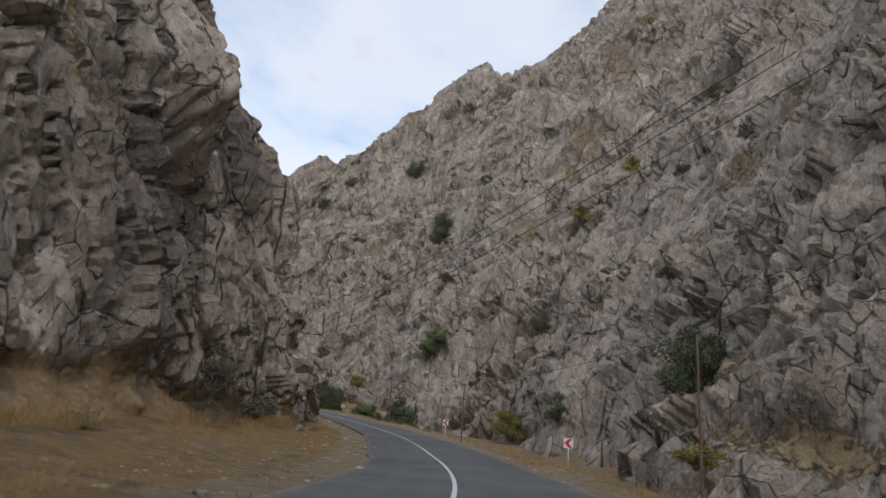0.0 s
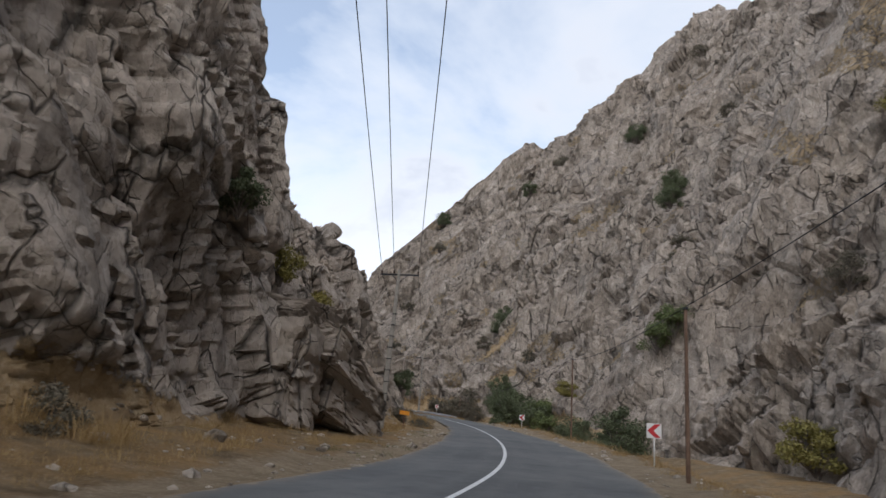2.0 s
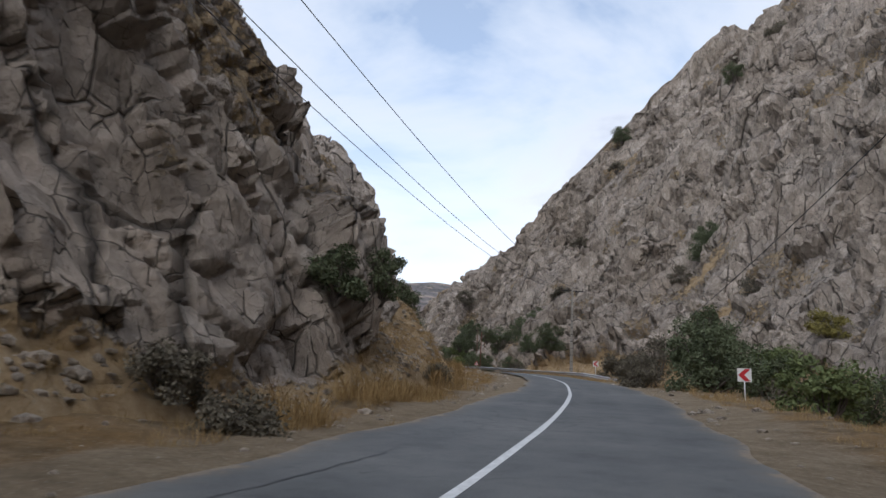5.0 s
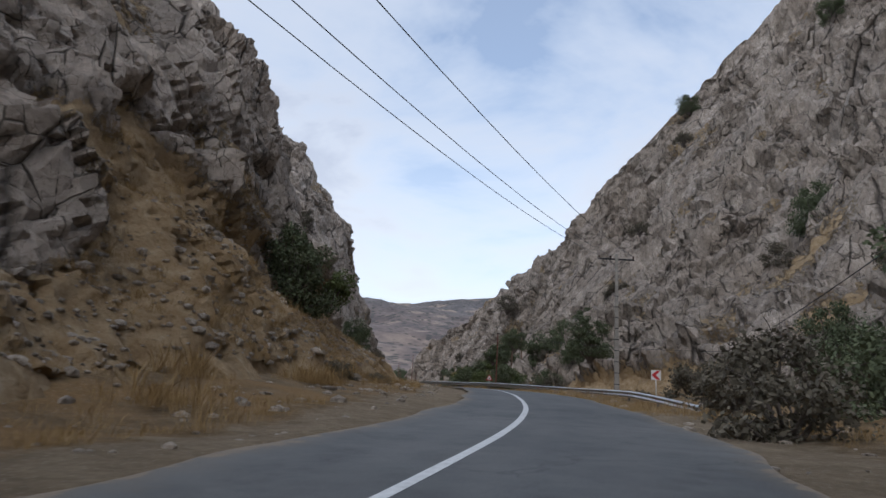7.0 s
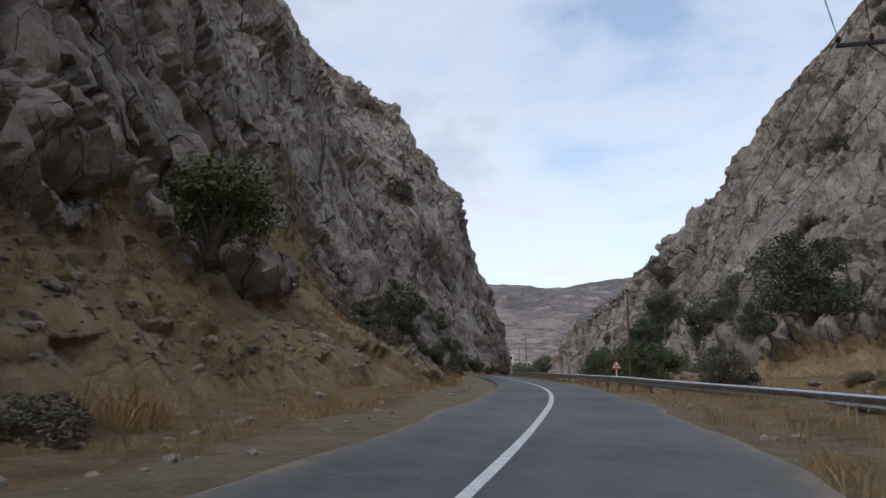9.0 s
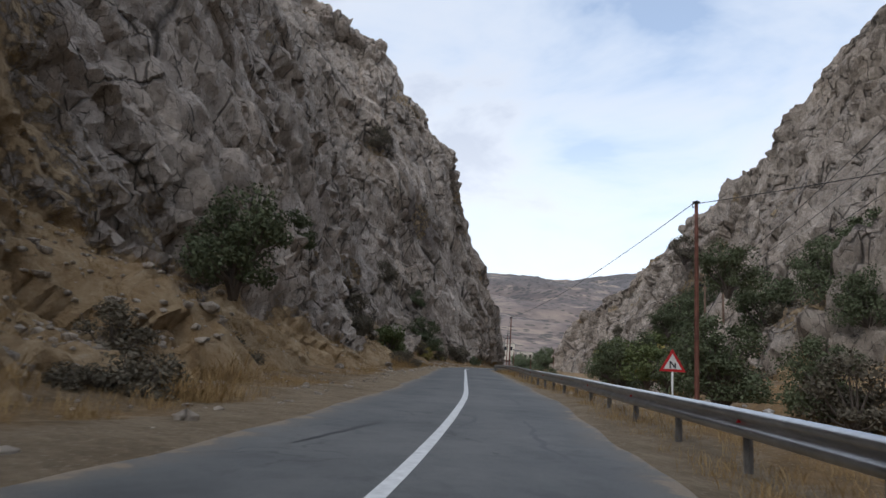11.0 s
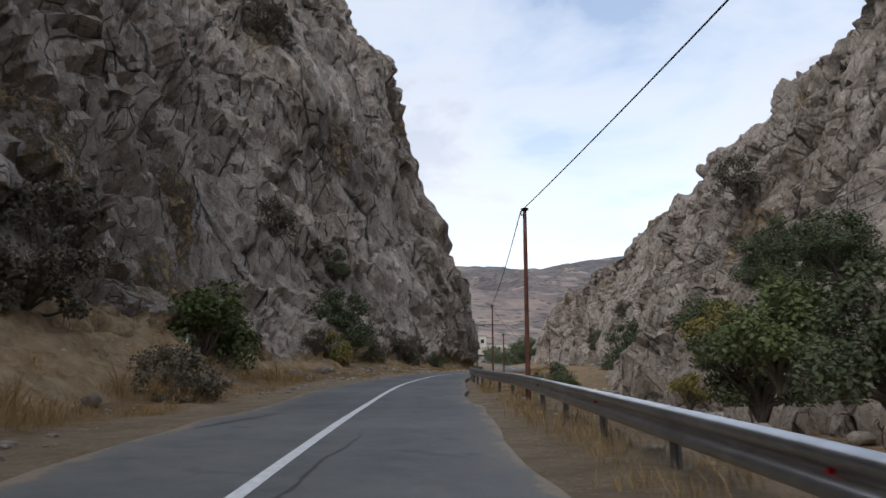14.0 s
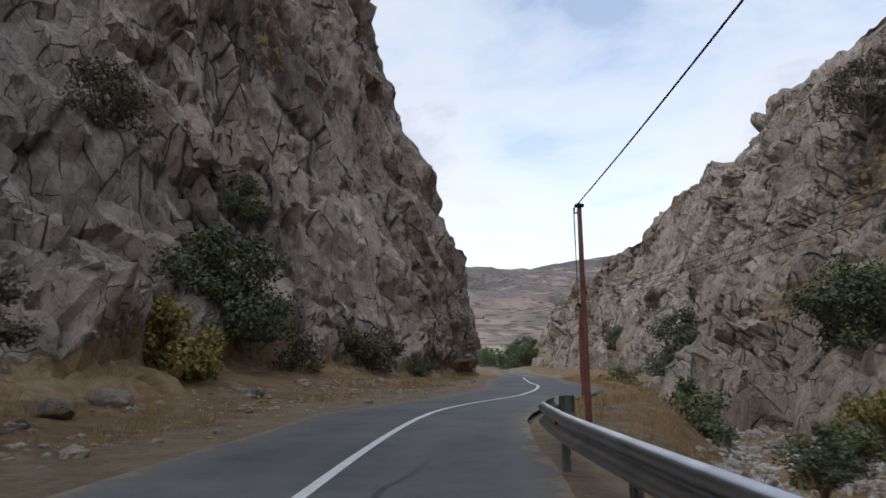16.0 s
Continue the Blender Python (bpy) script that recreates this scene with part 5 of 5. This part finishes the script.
def boulder(p, size, meshes, label):
    ob = new("boulder", stone_rng.choice(meshes))
    ob.matrix_basis = Matrix.Translation([float(c) for c in p]) @ pose(0, 0, 0, stone_rng.uniform(-20, 20), stone_rng.uniform(-20, 20), stone_rng.uniform(0, 360)) @ Matrix.Diagonal(
        (size * stone_rng.uniform(0.8, 1.25), size * stone_rng.uniform(0.75, 1.05), size * stone_rng.uniform(0.75, 1.1), 1))
    return tagged(ob, label, "boulder", "boulders")


def on_ground(s, off):
    return ground_at(np.array([float(s)]), np.array([float(off)]))[0]


for s_, off, size in ((268.5, 15.4, 2.3), (271.0, 14.0, 1.9), (249.0, 16.5, 2.6), (246.0, 19.0, 3.0), (243.0, 15.0, 1.8), (238.0, 17.0, 2.2), (252.0, 20.5, 2.2), (233.0, 14.0, 1.6), (256.0, 14.0, 1.5),
                      (260.0, 17.5, 1.4), (228.0, 17.0, 2.4), (222.0, 12.5, 1.4), (214.0, 11.0, 1.2), (183.0, 12.0, 1.3), (188.0, 11.5, 1.5), (193.0, 10.0, 1.2), (202.0, 9.0, 1.2), (38.0, 14.5, 2.4),
                      (90.0, 13.0, 3.0), (94.0, 17.0, 2.2), (45.0, 11.0, 1.3)):
    p = on_ground(s_, off)
    p[2] += size * 0.14
    boulder(p, size, BOULDERS, "big pale angular boulder lying on dry earth")
for s_, off, size in ((72.0, -6.5, 0.5), (66.0, -8.0, 0.9), (58.0, -9.5, 1.0), (109.0, -6.3, 0.5), (163.0, -7.5, 0.7), (241.0, -5.6, 0.6), (246.0, -6.2, 0.9), (252.0, -6.6, 0.6), (258.0, -6.9, 1.3), (262.0, -6.4, 0.6),
                      (268.0, -6.6, 0.8), (274.0, -6.8, 1.1), (281.0, -7.6, 1.0), (284.0, -8.2, 1.2), (289.0, -7.5, 0.7), (198.0, -8.5, 0.9), (206.0, -8.8, 1.1), (211.0, -8.0, 0.8), (225.0, -6.5, 0.7)):
    p = on_ground(s_, off)
    p[2] += size * 0.12
    boulder(p, size, BOULDERS, "pale loose rock fallen beside the road")
def slab_mesh(seed):
    """A broken block of bedded rock: boxy, cut by joints, with stepped layers and sharp edges."""
    rng = np.random.default_rng(seed)
    bm = bmesh.new()
    bmesh.ops.create_cube(bm, size=1.0)
    bmesh.ops.subdivide_edges(bm, edges=bm.edges[:], cuts=39, use_grid_fill=True)
    co = np.array([v.co[:] for v in bm.verts])
    for _ in range(7):
        n = rng.normal(size=3)
        n /= np.linalg.norm(n)
        h = co @ n
        co = co - np.clip(h - rng.uniform(0.40, 0.58), 0, None)[:, None] * n[None]
    out = co / (np.linalg.norm(co, axis=1)[:, None] + 1e-6)
    q = co + 0.06 * np.stack([fbm(co * 3 + seed, 2, 5), fbm(co * 3 + seed, 2, 6), fbm(co * 3 + seed, 2, 7)], 1)
    push = 0.02 * fbm(co * 6.0 + seed, 3, seed)
    for size, amp in ((0.42, 0.07), (0.17, 0.026)):
        b, gap = blocks((q + seed) * (1 / size, 1 / size, 1.5 / size), seed)
        push = push + b * amp + (np.minimum(gap / 0.08, 1) - 1) * amp * 0.6
    co = co + out * push[:, None]
    for v, c in zip(bm.verts, co):
        v.co = c
    for f in bm.faces:
        f.smooth = True
    me = bpy.data.meshes.new("boulder")
    bm.to_mesh(me)
    bm.free()
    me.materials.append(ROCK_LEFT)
    me.set_sharp_from_angle(angle=radians(28))
    return me


OUTCROP = [slab_mesh(60 + k) for k in range(4)]
for k, (s_, off, up, along, deep, high, tip) in enumerate(((84.5, -9.6, 1.5, 6.0, 4.2, 2.8, 16), (83.2, -9.8, 3.6, 7.0, 4.8, 2.6, 18), (81.6, -10.7, 5.2, 5.6, 4.6, 2.2, 16),
                                                           (78.6, -11.2, 2.6, 5.0, 4.4, 4.6, 10), (86.8, -10.4, 2.6, 3.6, 4.0, 3.6, 22))):
    rock = new("boulder", OUTCROP[k % 4])
    rock.matrix_basis = Matrix.Translation([float(c) for c in place(s_, off, up)]) @ pose(0, 0, 0, 0, 0, facing(s_) + 90) @ pose(0, 0, 0, 0, tip, 8 * k - 20) @ Matrix.Diagonal((along, deep, high, 1))
    tagged(rock, "huge angular rock block jutting from the cliff foot", "boulder", "boulders")
bank_rng = np.random.default_rng(18)
for _ in range(70):
    s_, off = bank_rng.uniform(178, 292), bank_rng.uniform(9.5, 27)
    size = float(np.clip(bank_rng.lognormal(0.25, 0.45), 0.6, 3.4))
    p = on_ground(s_, off)
    p[2] += size * 0.12
    boulder(p, size, BOULDERS, "pale angular boulder half buried in the bank")
bed = np.random.default_rng(8)
for _ in range(60):
    s_, off = bed.uniform(275, 340), bed.uniform(7.5, 19.0)
    size = bed.uniform(0.5, 1.5)
    p = on_ground(s_, off)
    p[2] += size * 0.12
    boulder(p, size, BED_BOULDERS, "pale rounded boulder in the dry stream bed")


def scatter(name, places, sizes, meshes, mat, label, category):
    """Many small pieces joined into one object."""
    rng = np.random.default_rng(len(places))
    verts, faces, n = [], [], 0
    shapes = []
    for me in meshes:
        co = np.array([v.co[:] for v in me.vertices])
        shapes.append((co, [tuple(p.vertices) for p in me.polygons]))
    for p, size in zip(places, sizes):
        co, fs = shapes[rng.integers(len(shapes))]
        a = rng.uniform(0, math.tau)
        r = np.array([[math.cos(a), -math.sin(a), 0], [math.sin(a), math.cos(a), 0], [0, 0, 1]])
        verts.append((co * size * rng.uniform(0.7, 1.2, 3)) @ r.T + p)
        faces.extend([tuple(i + n for i in f) for f in fs])
        n += len(co)
    ob = new(name, mesh_from(name, np.vstack(verts), faces, mat))
    return tagged(ob, label, category, kind="stuff")


def pebble(seed, mat):
    bm = bmesh.new()
    bmesh.ops.create_icosphere(bm, subdivisions=1, radius=0.5)
    rng = np.random.default_rng(seed)
    for v in bm.verts:
        v.co *= rng.uniform(0.72, 1.12)
        v.co.z *= 0.62
    me = bpy.data.meshes.new("pebble")
    bm.to_mesh(me)
    bm.free()
    me.materials.append(mat)
    return me


PEBBLES = [pebble(k, STONE) for k in range(5)]


def verge_points(rng, count, s0, s1, near, far):
    s = rng.uniform(s0, s1, count)
    off = rng.uniform(0, 1, count) ** 1.3 * (far - near) + near
    return ground_at(s, off)


scree = np.random.default_rng(14)
moved, soil, along, up = SURFACES["wall_left"]
pick = np.flatnonzero((soil > 0.25) & (up > -0.5))
low = np.flatnonzero((soil > 0.25) & (up > -0.5) & (up < 7) & (along > 95) & (along < 215))
spots = np.vstack([moved[scree.choice(pick, 2600)], moved[scree.choice(low, 5200)], verge_points(scree, 700, 268, 312, -4.6, -9.0), verge_points(scree, 1500, -10, 330, -3.4, -9.0), verge_points(scree, 900, -10, 330, 3.6, 12.0), verge_points(scree, 2200, 160, 320, 8.0, 31.0)])
scatter("scree", spots, np.clip(scree.lognormal(-1.75, 0.55, len(spots)), 0.05, 0.7), PEBBLES, STONE, "pale loose stones scattered on the dry slope", "stones")
spots = np.vstack([verge_points(scree, 4200, 270, 345, 6.2, 21.0), verge_points(scree, 700, 205, 270, 9.0, 19.0)])
scatter("stream_stones", spots, np.clip(scree.lognormal(-0.85, 0.5, len(spots)), 0.14, 1.2), [pebble(30 + k, BED_STONE) for k in range(4)], BED_STONE, "pale rounded stones filling the dry stream bed", "stones")


# ---------------------------------------------------------------- dry grass
def grass(name, roots, tall, mat, label, blades=28, spread=0.14):
    rng = np.random.default_rng(len(roots))
    n = len(roots) * blades
    base = np.repeat(roots, blades, axis=0) + rng.normal(size=(n, 3)) * np.array([spread, spread, 0.0])
    base[:, 2] -= 0.04
    h = np.repeat(tall, blades) * rng.uniform(0.5, 1.2, n)
    lean = rng.normal(size=(n, 2)) * 0.35 * h[:, None]
    a = rng.uniform(0, math.tau, n)
    w = np.stack([np.cos(a), np.sin(a), 0 * a], 1) * (0.003 + 0.009 * h)[:, None]
    mid = base + np.stack([lean[:, 0] * 0.4, lean[:, 1] * 0.4, h * 0.6], 1)
    tip = base + np.stack([lean[:, 0], lean[:, 1], h], 1)
    verts = np.stack([base, mid + w, tip, mid - w], axis=1).reshape(-1, 3)
    faces = (np.arange(n)[:, None] * 4 + np.arange(4)[None]).tolist()
    ob = new(name, mesh_from(name, verts, faces, mat))
    return tagged(ob, label, "grass", kind="stuff")


blade = np.random.default_rng(21)
pick = np.flatnonzero((soil > 0.45) & (up > -0.3) & (up < 9))
slope = np.flatnonzero((soil > 0.45) & (up > -0.3) & (up < 12) & (along > 128) & (along < 216))
patchy = np.vstack([moved[blade.choice(pick, 7000)], moved[blade.choice(slope, 6000)]])
patchy = patchy[fbm(patchy / 3.5, 2, 95) > -0.15]
verge = np.vstack([verge_points(blade, 3500, -15, 100, -6.6, -13.5), verge_points(blade, 6000, 100, 335, -4.5, -12.5)])
verge = verge[fbm(verge / 3.0, 2, 96) > -0.05]
strip_r = verge_points(blade, 2600, 150, 330, 3.2, 7.5)
strip_l = verge_points(blade, 2400, -15, 160, 5.8, 12.0)
bank = verge_points(blade, 3600, 175, 280, 9.0, 30.0)
bank = bank[fbm(bank / 5.0, 2, 98) > 0.05]
roots = np.vstack([patchy, verge, strip_r, strip_l, bank])
grass("dry_grass", roots, np.clip(blade.lognormal(-1.75, 0.45, len(roots)), 0.06, 0.5), GRASS, "dry golden grass tufts along the verge")
tall_roots = np.vstack([np.array([x, y, z]) + blade.normal(size=(26, 3)) * np.array([0.34 * w, 0.34 * w, 0.0]) for x, y, z, w in CLUMPS])
grass("tall_dry_grass", tall_roots, np.clip(blade.lognormal(-0.75, 0.35, len(tall_roots)), 0.2, 0.95), LEAVES["ochre"], "tall dry ochre grass and thistles at the cliff foot", 22, 0.10)
weeds = verge_points(blade, 220, 5, 110, -4.2, -7.0)
weeds = weeds[fbm(weeds / 5.0, 2, 97) > 0.1]
grass("green_weeds", weeds, np.full(len(weeds), 0.16), GRASS_GREEN, "low green weeds at the road edge", 14, 0.22)


# ---------------------------------------------------------------- marks on the road and far houses
def road_mark(s0, off0, s1, off1, width, seed):
    rng = np.random.default_rng(seed)
    n = max(6, int(abs(s1 - s0) / 0.12))
    u = np.linspace(0, 1, n)
    s = s0 + (s1 - s0) * u
    off = off0 + (off1 - off0) * u + np.cumsum(rng.normal(size=n)) * 0.022
    w = width * rng.uniform(0.3, 1.0, n) * np.sin(np.pi * np.clip(u, 0.04, 0.96)) ** 0.4
    a, b = place(s, off - w / 2, 0.0045), place(s, off + w / 2, 0.0045)
    ob = new("road_patch", grid_mesh("road_patch", np.stack([a, b], 1), TAR))
    ob.data.flip_normals()
    tagged(ob, "black tar-filled crack in the asphalt", "road mark", kind="structure")


for k, row in enumerate(((84, 0.75, 87, 0.85, 0.10), (80, -1.7, 83, -1.2, 0.10), (97, 1.1, 99, 1.3, 0.16), (101, -2.0, 106, -1.4, 0.07), (149, -1.6, 152, -0.9, 0.14), (150, 0.3, 152, 0.5, 0.12), (163, 1.6, 166, 1.5, 0.13),
                         (165.5, 1.2, 166.2, 2.2, 0.12), (157, 1.8, 158.5, 2.0, 0.12), (196, 1.6, 201, 0.9, 0.14), (199, 0.2, 201.5, 0.5, 0.10), (204, 1.4, 209, 1.2, 0.13), (196, -1.4, 199, -1.0, 0.12), (215, 0.3, 225, 0.25, 0.06),
                         (228, 0.35, 246, 0.3, 0.07), (229, -1.9, 233, -1.3, 0.16), (237, -1.2, 240, -0.8, 0.10), (246, -2.1, 249, -1.5, 0.14), (262, -1.0, 264, -0.7, 0.10), (273, 0.6, 276, 0.9, 0.12), (277, 0.4, 278, 1.5, 0.05), (258, -2.4, 266, -2.2, 0.08), (64, 1.0, 66, 1.1, 0.10), (30, 0.6, 33, 0.7, 0.10))):
    road_mark(*row, 40 + k)


def house(p, w, d, h, turn, label):
    ob = empty("house", p, turn)
    tagged(ob, label, "house", "far houses")
    part("wall", box(bmesh.new(), 0, 0, h / 2 - 1.5, w, d, h + 3), WALL_PLASTER, ob)
    part("roof", box(bmesh.new(), 0, 0, h + 0.15, w + 0.6, d + 0.6, 0.3, 0.05), CONCRETE, ob)
    for x in (-w * 0.28, w * 0.05, w * 0.33):
        part("window", box(bmesh.new(), x, -d / 2, h * 0.55, w * 0.13, 0.12, h * 0.32), STEEL_DARK, ob)


house((-348.0, 415.7, 37.5), 11, 8, 5.5, 50, "far pale flat-roofed house on the slope")
house((-333.4, 417.5, 34.0), 8, 7, 4.5, 46, "far tan house among trees")
house((-330.2, 423.0, 33.6), 7, 6, 4.5, 40, "far pale house among trees")
